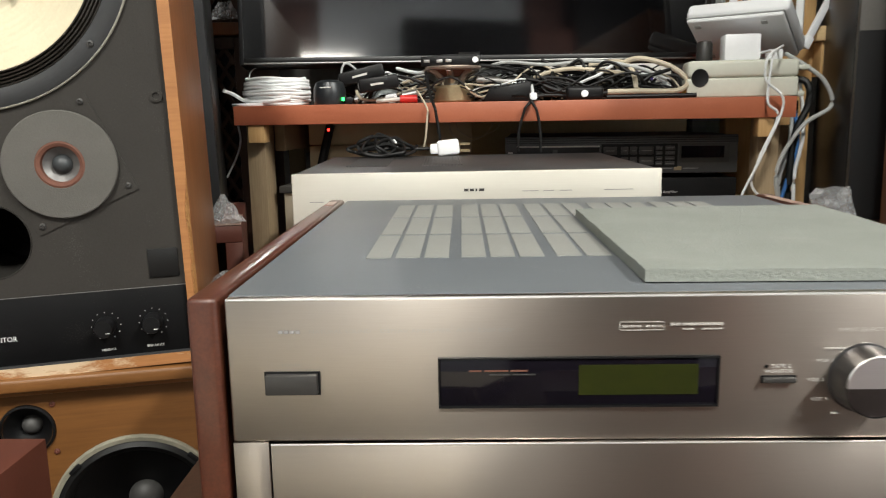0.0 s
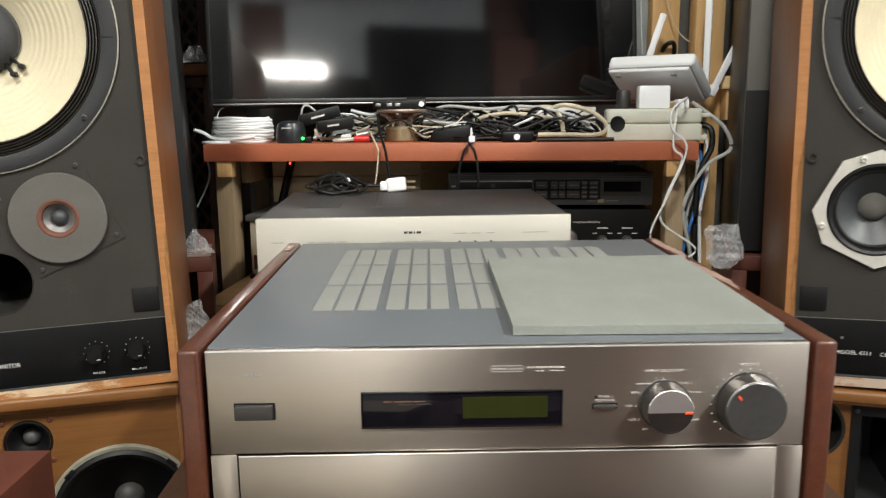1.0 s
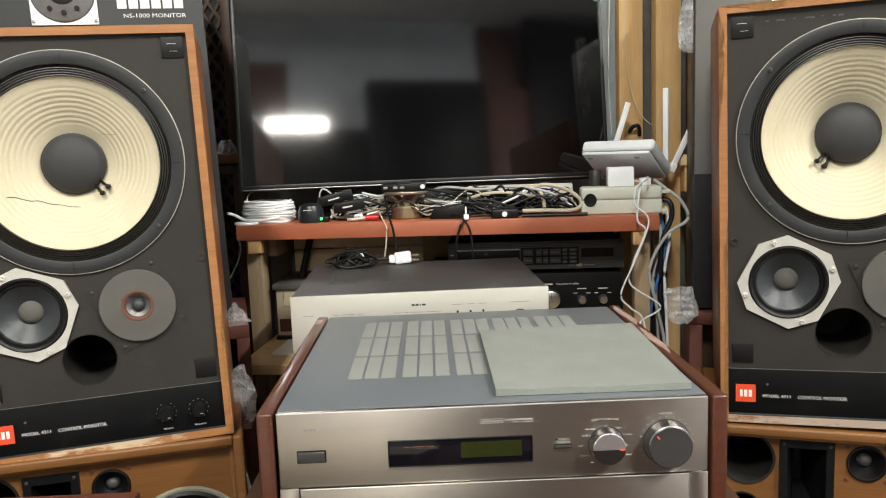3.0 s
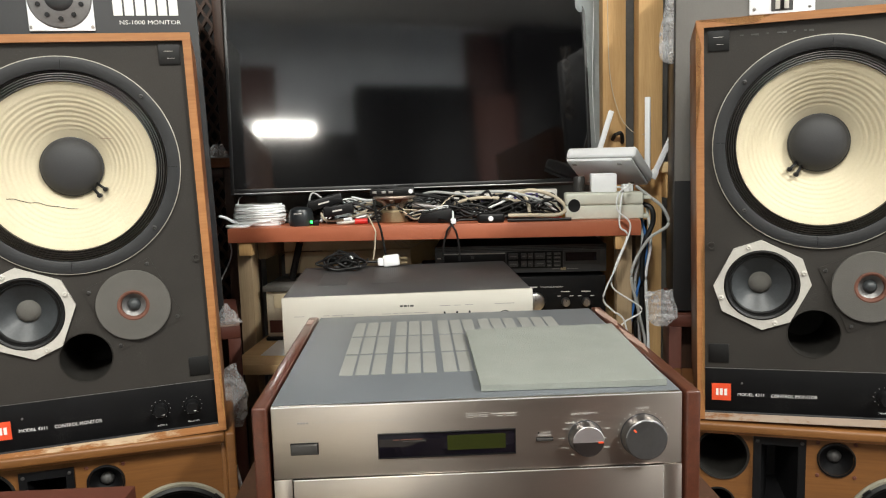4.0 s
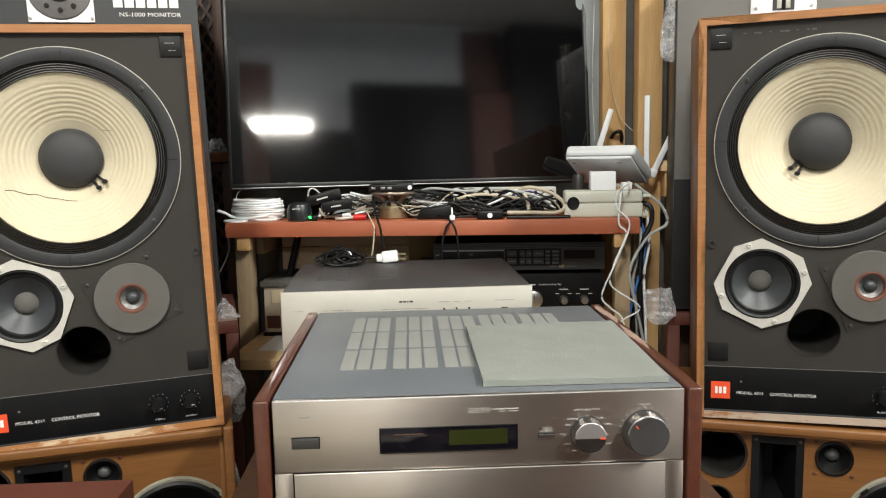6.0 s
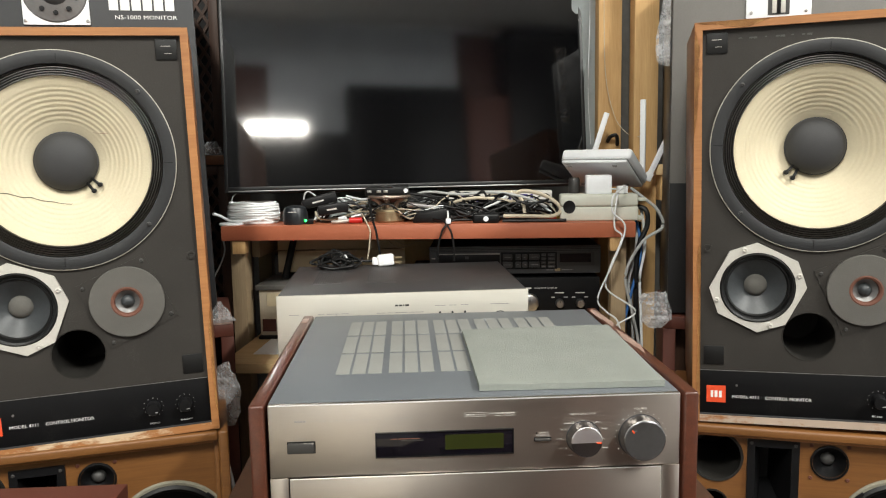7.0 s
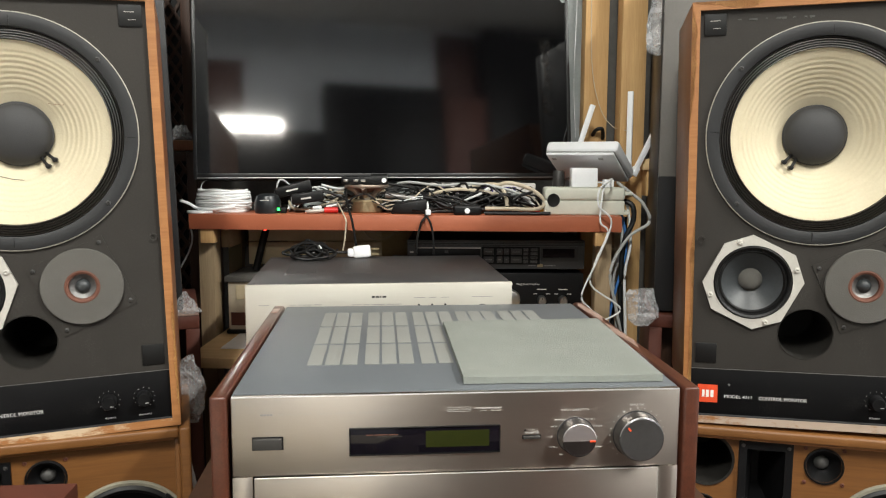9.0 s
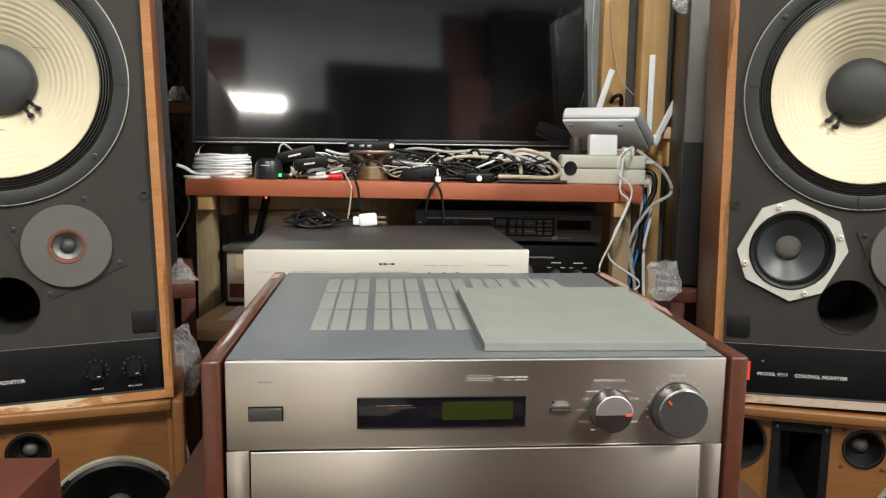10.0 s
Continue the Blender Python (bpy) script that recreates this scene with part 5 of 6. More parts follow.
# ---- cream box at the side of it ----
cb = root("cream_box", pose(-0.402, 0.935, 0.8465, 0, 0, -5), "cream enamelled box with a grey lid and dark window", "box")
part("body", cube(0, 0.17, 0, 0.14, 0.008, 0.112, 0.003), M_CREAMBOX, cb)
part("lid", cube(-0.006, 0.176, -0.006, 0.146, 0.112, 0.124, 0.002), M_GREYPANEL, cb)
part("base", cube(-0.004, 0.174, -0.006, 0.146, 0, 0.008, 0.003), M_BLACK, cb)
part("window", cube(0.006, 0.036, -0.002, 0.0, 0.018, 0.046), M_BROWNBOX, cb, "dark brown window")
part("panel", cube(0.018, 0.06, -0.0015, 0.0, 0.075, 0.105), M_BEIGE, cb)
thing("grey_box", cube(-0.39, -0.30, 1.08, 1.18, 0.8465, 1.02, 0.004), M_GREYPANEL, "dusty grey box under the shelf", "box")

# ---- black amplifier and disc player under the shelf ----
IA = pose(-0.075, 0.912, 0.8465, 0, 0, -5.5)
ia = root("black_amplifier", IA, "black integrated amplifier with silver knobs", "amplifier")
part("chassis", cube(0, 0.43, 0.012, 0.31, 0.012, 0.131, 0.002), M_BLACK, ia)
part("front_panel", cube(0, 0.43, 0, 0.012, 0.010, 0.133, 0.0015), M_BLACKPANEL, ia)
for fx in (0.05, 0.38):
    for fy in (0.05, 0.26):
        part("foot", cube(fx - 0.015, fx + 0.015, fy - 0.015, fy + 0.015, 0, 0.012, 0.002), M_RUBBER, ia)
lettering("print", "Integrated Amplifier", 0.287, 0.108, -0.0004, 0.0042, M_SILVERPRINT, ia, 0.050)
bars("maker_mark", [(0.262, 0.280)], 0.108, 0.0, 0.003, M_SILVERPRINT, ia)
for kx, kz, kr in ((0.276, 0.078, 0.019), (0.342, 0.076, 0.0085), (0.387, 0.076, 0.0085)):
    k = part("knob", lathe(bmesh.new(), [(kr + 0.001, 0.0), (kr, -0.010), (kr, -0.016), (kr * 0.85, -0.0175), (0, -0.0175)], kx, kz, 40), M_STEEL, ia, "silver knob")
    part("pointer", cube(kx - 0.0006, kx + 0.0006, -0.0182, -0.0174, kz + 0.003, kz + kr * 0.8), M_BLACK, k)
    if kr < 0.015:
        bars("print", [(kx - 0.010, kx + 0.010)], kz + 0.0215, 0.0, 0.0022, M_SILVERPRINT, ia)
        bars("print", [(kx - 0.018, kx - 0.010), (kx + 0.009, kx + 0.018)], kz + 0.012, 0.0, 0.0016, M_SILVERPRINT, ia)
CD = pose(-0.019, 0.925, 0.982, 0, 0, -5.5)
cd = root("disc_player", CD, "dark grey compact disc player with small buttons", "disc player")
CW, CH = 0.380, 0.066
part("chassis", cube(0, CW, 0.012, 0.28, 0.006, CH - 0.002, 0.002), M_BLACK, cd)
part("front_panel", cube(0, CW, 0, 0.012, 0.004, CH, 0.0015), M_CDGREY, cd)
for fx in (0.04, CW - 0.04):
    for fy in (0.04, 0.24):
        part("foot", cube(fx - 0.012, fx + 0.012, fy - 0.012, fy + 0.012, -0.003, 0.006, 0.002), M_RUBBER, cd)
part("drawer", cube(0.020, 0.157, -0.004, 0.0, 0.020, 0.0480, 0.001), M_BLACK, cd)
part("drawer_strip", cube(0.020, 0.157, -0.0055, -0.004, 0.0482, 0.0506), M_MIDFRAME, cd, "pale metal strip")
part("drawer_mark", cube(0.080, 0.088, -0.0044, -0.004, 0.038, 0.044), M_CDGREY, cd)
part("corner_mark", cube(0.005, 0.013, -0.0005, 0.0, 0.038, 0.041), M_SILVERPRINT, cd)
part("button_panel", cube(0.160, 0.284, -0.0012, 0.0, 0.014, 0.0525), M_BLACK, cd, "black button panel")
for bx0, bx1 in ((0.164, 0.185), (0.192, 0.204), (0.207, 0.218), (0.222, 0.245)):
    for j in range(2):
        part("button", cube(bx0, bx1, -0.005, -0.001, 0.018 + j * 0.017, 0.031 + j * 0.017, 0.0012), M_CDGREY, cd)
        part("print", cube(bx0 + 0.003, bx1 - 0.003, -0.0054, -0.0048, 0.024 + j * 0.017, 0.0248 + j * 0.017), M_FAINT, cd)
for bx0, bx1 in ((0.249, 0.259), (0.264, 0.279)):
    for j in range(4):
        part("button", cube(bx0, bx1, -0.004, -0.001, 0.017 + j * 0.0085, 0.0232 + j * 0.0085, 0.0006), M_CDGREY, cd)
        part("print", cube(bx0 + 0.001, bx1 - 0.001, -0.0044, -0.0038, 0.0196 + j * 0.0085, 0.0203 + j * 0.0085), M_FAINT, cd)
part("display_frame", cube(0.286, 0.366, -0.0008, 0.0, 0.021, 0.0525), M_BUTTON, cd)
part("display", cube(0.290, 0.358, -0.0016, -0.0008, 0.029, 0.0480), M_GLASSBLACK, cd, "black display window")
for z in (0.0545, 0.0580, 0.0615):
    part("groove", cube(0.0, CW, -0.0006, 0.0002, z, z + 0.0012), M_BLACK, cd)
part("badge", cube(0.279, 0.291, -0.0008, 0.0, 0.0085, 0.0150), M_BRASS, cd, "small brass-coloured badge")
bars("print", [(0.260, 0.276), (0.294, 0.318)], 0.0110, 0.0, 0.0012, M_FAINT, cd)

# ---- things on the shelf board ----
Z = TOPZ
rng = random.Random(11)
coil = root("cable_coil", Matrix.Translation((-0.410, 0.962, Z)), "coil of white cable lying on the shelf", "cable")
for i in range(17):
    r0, z0 = 0.050 + 0.006 * math.sin(math.pi * (i + 2) / 18) - 0.0035 * (i % 2), 0.0036 + 0.0026 * i
    pts = []
    for k in range(13):
        a = 2 * math.pi * k / 12
        q = r0 + rng.uniform(-0.0022, 0.0022)
        pts.append((q * math.cos(a), q * 0.72 * math.sin(a), min(z0 + rng.uniform(-0.0016, 0.0016), 0.05)))
    pts[-1] = pts[0]
    part("turn", cable(pts, 0.0029, 7, 4), M_CABLEW, coil)
part("loose_end", cable([(0.03, -0.036, 0.012), (-0.02, -0.042, 0.007), (-0.050, -0.030, 0.010), (-0.066, -0.035, 0.020), (-0.078, -0.05, 0.026)], 0.0031), M_CABLEW, coil)
part("loose_end", cable([(-0.048, 0.0, 0.045), (-0.047, 0.01, 0.058), (-0.040, 0.02, 0.066), (-0.028, 0.03, 0.068), (-0.015, 0.04, 0.0685)], 0.0012), M_CABLEW, coil)
thing("white_disc", moved(upright([(0.026, 0.0), (0.027, 0.002), (0.026, 0.0045), (0, 0.005)]), Matrix.Translation((-0.452, 0.925, Z))), M_PLASTICW, "thin white plastic disc at the shelf's corner", "disc")

sp = root("black_gadget", Matrix.Translation((-0.311, 0.915, Z)), "rounded black gadget with a green indicator light", "gadget")
part("body", upright([(0.0255, 0.0), (0.0275, 0.008), (0.0265, 0.026), (0.0225, 0.036), (0.014, 0.040), (0, 0.041)], 40), M_SHEEN, sp)
bars("maker_mark", [(-0.012, 0.006)], 0.027, -0.0262, 0.0016, M_SILVERPRINT, sp)
part("indicator", moved(cube(-0.0022, 0.0022, -0.002, 0.002, -0.0028, 0.0028, 0.001), Matrix.Translation((0.0245, -0.0175, 0.0085))), M_LED_G, sp, "green light")
part("connector", cube(0.027, 0.040, -0.018, -0.006, 0.0, 0.012, 0.002), M_BLACK, sp)


def black_case(name, at, size, turn, label, category, mt=None, detail=True):
    g = root(name, pose(*at, *turn), label, category)
    w, d, h = size
    part("body", cube(-w / 2, w / 2, -d / 2, d / 2, 0, h, min(size) * 0.18, 2), mt or M_BLACK, g)
    if detail:
        part("mark", cube(-w * 0.2, w * 0.12, -d / 2 - 0.0006, -d / 2, h * 0.4, h * 0.55), M_SILVERPRINT, g)
        part("end_trim", cube(-w / 2 - 0.0008, -w / 2 + 0.002, -d * 0.3, d * 0.3, h * 0.25, h * 0.75), M_STEEL, g)
    return g


black_case("card_reader", (-0.258, 0.945, Z + 0.038), (0.078, 0.036, 0.022), (0, -14, 6), "black plastic box lying on the cables", "gadget")
black_case("cable_connector", (-0.226, 0.905, Z + 0.022), (0.066, 0.024, 0.022), (0, -8, 4), "black moulded cable connector", "connector")
black_case("battery_pack", (-0.285, 0.985, Z + 0.018), (0.05, 0.03, 0.028), (0, 20, -15), "black box among the cables", "gadget", detail=False)
cl = root("test_lead", Matrix.Translation((-0.19, 0.893, Z)), "red test lead with a silver tip", "lead")
part("sleeve", moved(cable([(-0.002, 0, 0.007), (0.026, 0, 0.007)], 0.0062, 12, 2), Matrix.Identity(4)), M_RED, cl)
part("tip", cable([(-0.04, 0.002, 0.004), (-0.028, -0.004, 0.005), (-0.002, 0, 0.007)], 0.0035, 8), M_MIDFRAME, cl)
thing("phono_plug", cable([(-0.19, 0.905, Z + 0.012), (-0.165, 0.912, Z + 0.017)], 0.0062, 12, 2), M_STEEL, "silver phono plug lying on the shelf", "plug")
thing("phono_plug", cable([(-0.215, 0.905, Z + 0.010), (-0.20, 0.897, Z + 0.012)], 0.0045, 12, 2), M_PLASTICW, "white phono plug lying on the shelf", "plug")

M_BASKET = surface("brown plated steel", (0.42, 0.34, 0.28), (0.30, 0.24, 0.20), 0.38, metal=0.7, big=30)
drv = root("loudspeaker_driver", Matrix.Translation((-0.105, 0.925, Z)), "bare loudspeaker driver lying face up with brass magnet", "driver")
part("magnet", upright([(0, 0), (0.031, 0), (0.034, 0.003), (0.034, 0.024), (0.031, 0.028), (0, 0.028)], 40), M_BRASS, drv, "dull brass magnet cover")
part("neck", upright([(0.016, 0.025), (0.016, 0.034), (0.018, 0.040), (0, 0.040)], 32), M_STEEL, drv)
for i in range(6):
    a = radians(60 * i + 20)
    bm = cable([(0.017 * math.cos(a), 0.017 * math.sin(a), 0.034), (0.026 * math.cos(a), 0.026 * math.sin(a), 0.047), (0.041 * math.cos(a), 0.041 * math.sin(a), 0.055)], 0.0058, 8, 4)
    part("basket_arm", bm, M_BASKET, drv)
part("rim", upright([(0.038, 0.052), (0.046, 0.054), (0.047, 0.057), (0.046, 0.059), (0.036, 0.058), (0.020, 0.048)], 48), M_BASKET, drv, "brown pressed steel rim")
part("paper_cone", upright([(0.036, 0.056), (0.018, 0.043), (0, 0.043)], 40), M_REDRING, drv)
st = root("video_stick", pose(-0.103, 0.925, Z + 0.0595, 0, 0, -4), "black streaming stick lying on the driver", "gadget")
part("body", cube(-0.054, 0.040, -0.018, 0.018, 0, 0.016, 0.003), M_BLACK, st)
for x in (-0.049, -0.028, -0.013):
    part("socket", cube(x, x + 0.010, -0.0186, -0.0176, 0.0055, 0.0105, 0.0005), M_STEEL, st)
part("round_end", cable([(0.008, -0.004, 0.011), (0.042, -0.004, 0.011)], 0.0115, 14, 2), M_SATINBLACK, st)
part("button", lathe(bmesh.new(), [(0.005, -0.0185), (0.005, -0.0192), (0, -0.0192)], 0.036, 0.009, 16), M_PLASTICW, st, "white round mark")
part("flap", cube(-0.02, 0.03, -0.012, 0.022, 0.0165, 0.0185), M_RING, st)

ad = root("power_adapter", pose(-0.008, 0.888, Z, 0, 0, -10), "ribbed black power adapter", "adapter")
bm = cube(-0.045, 0.036, -0.022, 0.022, 0, 0.032, 0.004)
for v in bm.verts:
    if v.co.z > 0.016:
        v.co.z -= 0.012 * max(0.0, min(1.0, (0.036 - v.co.x) / 0.081)) * (1.0 if v.co.y < 0 else 0.4)
        v.co.x *= 0.86
part("body", bm, M_BLACK, ad)
for i in range(9):
    part("rib", moved(cube(-0.0012, 0.0012, -0.018, 0.018, 0, 0.003), Matrix.Translation((-0.030 + i * 0.0066, -0.004, 0.0205 + i * 0.0011))), M_RING, ad)
ch = root("white_plug_lead", Matrix.Translation((0.020, 0.880, Z)), "short white lead with a small plug", "lead")
part("lead", cable([(-0.025, 0.02, 0.026), (-0.010, 0.008, 0.030), (0.0, -0.012, 0.024), (-0.001, -0.045, 0.010)], 0.0022), M_CABLEW, ch)
part("plug", cube(-0.006, 0.005, -0.056, -0.042, 0.001, 0.012, 0.002), M_PLASTICW, ch)
part("plug", cube(-0.030, -0.014, 0.012, 0.026, 0.0225, 0.031, 0.002), M_PLASTICW, ch)
sw = root("inline_switch", pose(0.100, 0.838, Z, 0, 0, -7), "black inline switch with a round white button", "switch")
part("body", cube(-0.029, 0.029, -0.010, 0.010, 0, 0.021, 0.006, 3), M_BLACK, sw)
part("button", lathe(bmesh.new(), [(0.0055, -0.010), (0.0055, -0.0112), (0.0035, -0.0116), (0, -0.0116)], 0.0, 0.0095, 20), M_PLASTICW, sw, "round white button")
thing("chrome_tube", cable([(-0.064, 0.925, Z + 0.036), (-0.002, 0.905, Z + 0.030)], 0.0085, 14, 2), M_STEEL, "shiny chrome tube among the cables", "tube")
thing("black_pen", cable([(0.135, 0.838, Z + 0.004), (0.20, 0.829, Z + 0.004), (0.268, 0.821, Z + 0.004)], 0.0036, 10, 2), M_BLACK, "black pen at the front of the shelf", "pen")
thing("phono_plug", cable([(0.23, 0.852, Z + 0.008), (0.252, 0.848, Z + 0.009)], 0.0048, 12, 2), M_RED, "red phono plug among the cables", "plug")
thing("phono_plug", cable([(0.252, 0.865, Z + 0.008), (0.268, 0.858, Z + 0.010)], 0.0055, 12, 2), surface("yellow plastic", (0.55, 0.36, 0.02), (0.5, 0.32, 0.02), 0.4, bump=0), "yellow phono plug among the cables", "plug")

card = root("printed_carton", pose(0.03, 0.985, Z, 0, 0, -9), "off-white carton with purple lettering behind the cables", "carton")
part("carton_body", cube(0, 0.235, 0, 0.05, 0, 0.060, 0.002), M_PAPER, card)
for i, (a, b) in enumerate(((0.028, 0.046), (0.058, 0.082), (0.113, 0.131), (0.137, 0.155), (0.162, 0.180), (0.186, 0.206))):
    part("print", cube(a, a + 0.006, -0.0006, 0, 0.032, 0.053), M_PURPLE, card)
    part("print", cube(a + 0.006, b, -0.0006, 0, 0.032 if i % 2 else 0.047, 0.038 if i % 2 else 0.053), M_PURPLE, card)



def crumpled_sheet(x, y, w, d, h, seed, mt, label, yaw=0):
    """A crumpled sheet lying loosely in a low heap, resting on its rim."""
    bm = bmesh.new()
    n, vs = 22, {}
    for i in range(n + 1):
        for j in range(n + 1):
            u, v = i / n, j / n
            lift = min(1.0, 5 * min(u, 1 - u, v, 1 - v))
            q = 0.55 + 0.9 * noise.noise((u * 3 + seed, v * 3, seed)) + 0.35 * noise.noise((u * 8, v * 8 + seed, 2.0))
            vs[i, j] = bm.verts.new(((u - 0.5) * w, (v - 0.5) * d, 0.0012 + h * lift * max(0.05, min(1.0, q))))
    for i in range(n):
        for j in range(n):
            bm.faces.new((vs[i, j], vs[i + 1, j], vs[i + 1, j + 1], vs[i, j + 1]))
    bmesh.ops.solidify(bm, geom=list(bm.faces), thickness=0.0008)
    return thing("crumpled_sheet", bm, mt, label, "packaging", pose(x, y, Z, 0, 0, yaw))


crumpled_sheet(-0.180, 0.975, 0.15, 0.07, 0.048, 2.2, M_PALEPLASTIC, "crumpled pale plastic bag behind the cables", -8)
crumpled_sheet(-0.020, 0.965, 0.13, 0.06, 0.062, 6.4, M_PALEPLASTIC, "crumpled pale plastic bag behind the cables", -8)
crumpled_sheet(-0.300, 1.010, 0.12, 0.06, 0.040, 9.1, M_GREYPANEL, "crumpled dark grey cloth behind the gadget", -6)
# tangle of cables, each its own
MATS = [M_RUBBER, M_RUBBER, M_RUBBER, M_CABLEBEIGE, M_CABLEG, M_RUBBER, M_CABLEBEIGE, M_CABLEW]
NAMES = {M_RUBBER: "black", M_CABLEBEIGE: "beige", M_CABLEG: "grey", M_CABLEW: "white"}
for i in range(150):
    mt = MATS[i % len(MATS)] if i < 84 else M_RUBBER
    r = rng.choice((0.0013, 0.0016, 0.0020, 0.0026)) if mt is not M_CABLEG else 0.0019
    cx = rng.uniform(-0.24, 0.235) if i < 58 else rng.uniform(-0.26, 0.02) if i < 85 else rng.uniform(-0.02, 0.21)
    front_y = 0.865 - 0.12 * (cx + 0.0)
    cy = front_y + rng.uniform(0.035, 0.115)
    if i % 3 == 0:
        n, a0 = 12, rng.uniform(0, 6)
        ra, rb = rng.uniform(0.04, 0.085), rng.uniform(0.018, 0.03)
        hz = rng.uniform(0.006, 0.045)
        pts = [(cx + ra * math.cos(a0 + 2 * math.pi * k / n), cy + rb * math.sin(a0 + 2 * math.pi * k / n), Z + max(r, hz * (0.6 + 0.4 * math.sin(k * 1.3 + i)) + rng.uniform(0, 0.006))) for k in range(n + rng.randint(-2, 3))]
    else:
        L = rng.uniform(0.10, 0.22)
        pts, x, y = [], cx - L / 2, cy
        top = rng.uniform(0.012, 0.070)
        for k in range(7):
            pts.append((x, y, Z + max(r, top * math.sin(math.pi * (k + 0.3) / 6.6) * rng.uniform(0.6, 1.0))))
            x += L / 6
            y += rng.uniform(-0.016, 0.016)
    pts = [(min(max(p[0], -0.27), 0.262), min(max(p[1], 0.845 - 0.12 * p[0]), 0.985 - 0.17 * p[0]), min(p[2], Z + (0.072 if p[0] < 0.03 else 0.058))) for p in pts]
    thing("cable", cable(pts, r, 6, 5), mt, "%s cable in the tangle on the shelf" % NAMES[mt], "cable", group="tangle of cables")
thing("cable", cable([(0.16, 0.90, Z + 0.052), (0.19, 0.885, Z + 0.064), (0.235, 0.87, Z + 0.052), (0.262, 0.852, Z + 0.028), (0.245, 0.842, Z + 0.012), (0.19, 0.85, Z + 0.012), (0.14, 0.86, Z + 0.012)], 0.0042, 8), M_CABLEBEIGE, "thick cream cable looped on the shelf", "cable", group="tangle of cables")
thing("cable", cable([(0.12, 0.92, Z + 0.056), (0.165, 0.90, Z + 0.060), (0.183, 0.885, Z + 0.045), (0.188, 0.872, Z + 0.016)], 0.0042, 8), M_CABLEBEIGE, "thick cream cable looped on the shelf", "cable", group="tangle of cables")

for pts, mt, r in (
    ([(-0.06, 0.945, 0.052), (-0.02, 0.925, 0.064), (0.05, 0.905, 0.058), (0.12, 0.895, 0.062), (0.19, 0.885, 0.050), (0.235, 0.87, 0.030)], M_CABLEG, 0.0030),
    ([(-0.07, 0.935, 0.062), (-0.01, 0.915, 0.052), (0.03, 0.885, 0.030), (0.07, 0.872, 0.014), (0.13, 0.866, 0.010), (0.20, 0.858, 0.012), (0.232, 0.85, 0.010)], M_RUBBER, 0.0034),
    ([(0.00, 0.920, 0.024), (0.04, 0.905, 0.042), (0.08, 0.895, 0.050), (0.12, 0.89, 0.048), (0.17, 0.88, 0.040)], M_CABLEBEIGE, 0.0036),
    ([(-0.01, 0.93, 0.060), (0.06, 0.91, 0.050), (0.13, 0.895, 0.040), (0.20, 0.88, 0.036), (0.24, 0.865, 0.046)], M_RUBBER, 0.0030),
    ([(0.04, 0.91, 0.066), (0.075, 0.90, 0.052), (0.10, 0.893, 0.064), (0.115, 0.89, 0.040), (0.15, 0.885, 0.030)], M_RUBBER, 0.0026),
    ([(-0.30, 0.955, 0.004), (-0.297, 0.948, 0.035), (-0.293, 0.945, 0.062), (-0.283, 0.95, 0.068), (-0.262, 0.955, 0.050)], M_CABLEG, 0.0020),
    ([(-0.20, 0.93, 0.058), (-0.16, 0.925, 0.050), (-0.13, 0.93, 0.064), (-0.09, 0.94, 0.060)], M_PALEPLASTIC, 0.0030),
):
    thing("cable", cable([(x, y, Z + z) for x, y, z in pts], r, 8), mt, "%s cable looped over the tangle on the shelf" % {M_CABLEG: "grey", M_RUBBER: "black", M_CABLEBEIGE: "beige", M_PALEPLASTIC: "pale"}[mt], "cable", group="tangle of cables")

for dx, dz, r in ((0.0, 0.0, 0.0011), (0.012, 0.006, 0.0009)):
    thing("thin_wire", cable([(-0.115 + dx, 1.012, 1.073), (-0.108 + dx, 1.000, 1.052 + dz), (-0.085 + dx, 0.995, 1.040 + dz), (-0.058 + dx, 0.995, 1.046 + dz), (-0.040 + dx, 1.002, 1.062), (-0.036 + dx, 1.010, 1.073)], r, 6), M_CABLEBEIGE, "thin beige wire looped under the shelf board", "wire")
# leads that hang over the shelf's front edge
for pts, mt, r in (
    ([(-0.165, 0.905, Z + 0.02), (-0.158, 0.872, Z + 0.012), (-0.146, 0.843, 1.098), (-0.146, 0.842, 1.085), (-0.149, 0.842, 1.055), (-0.153, 0.846, 1.035)], M_CABLEBEIGE, 0.0016),
    ([(-0.150, 0.91, Z + 0.05), (-0.143, 0.874, Z + 0.016), (-0.134, 0.841, 1.099), (-0.132, 0.840, 1.088), (-0.127, 0.840, 1.055), (-0.124, 0.842, 1.032)], M_RUBBER, 0.0024),
    ([(-0.02, 0.885, Z + 0.008), (0.008, 0.836, Z + 0.007), (0.020, 0.822, 1.100), (0.026, 0.821, 1.085), (0.030, 0.820, 1.055), (0.030, 0.820, 1.03)], M_RUBBER, 0.0022),
    ([(0.075, 0.845, Z + 0.007), (0.030, 0.836, Z + 0.007), (0.010, 0.824, 1.100), (0.004, 0.824, 1.088), (-0.003, 0.824, 1.06), (-0.004, 0.824, 1.03)], M_RUBBER, 0.0022),
):
    thing("hanging_lead", cable(pts, r, 8), mt, "thin lead hanging over the shelf's front edge", "cable", group="hanging leads")

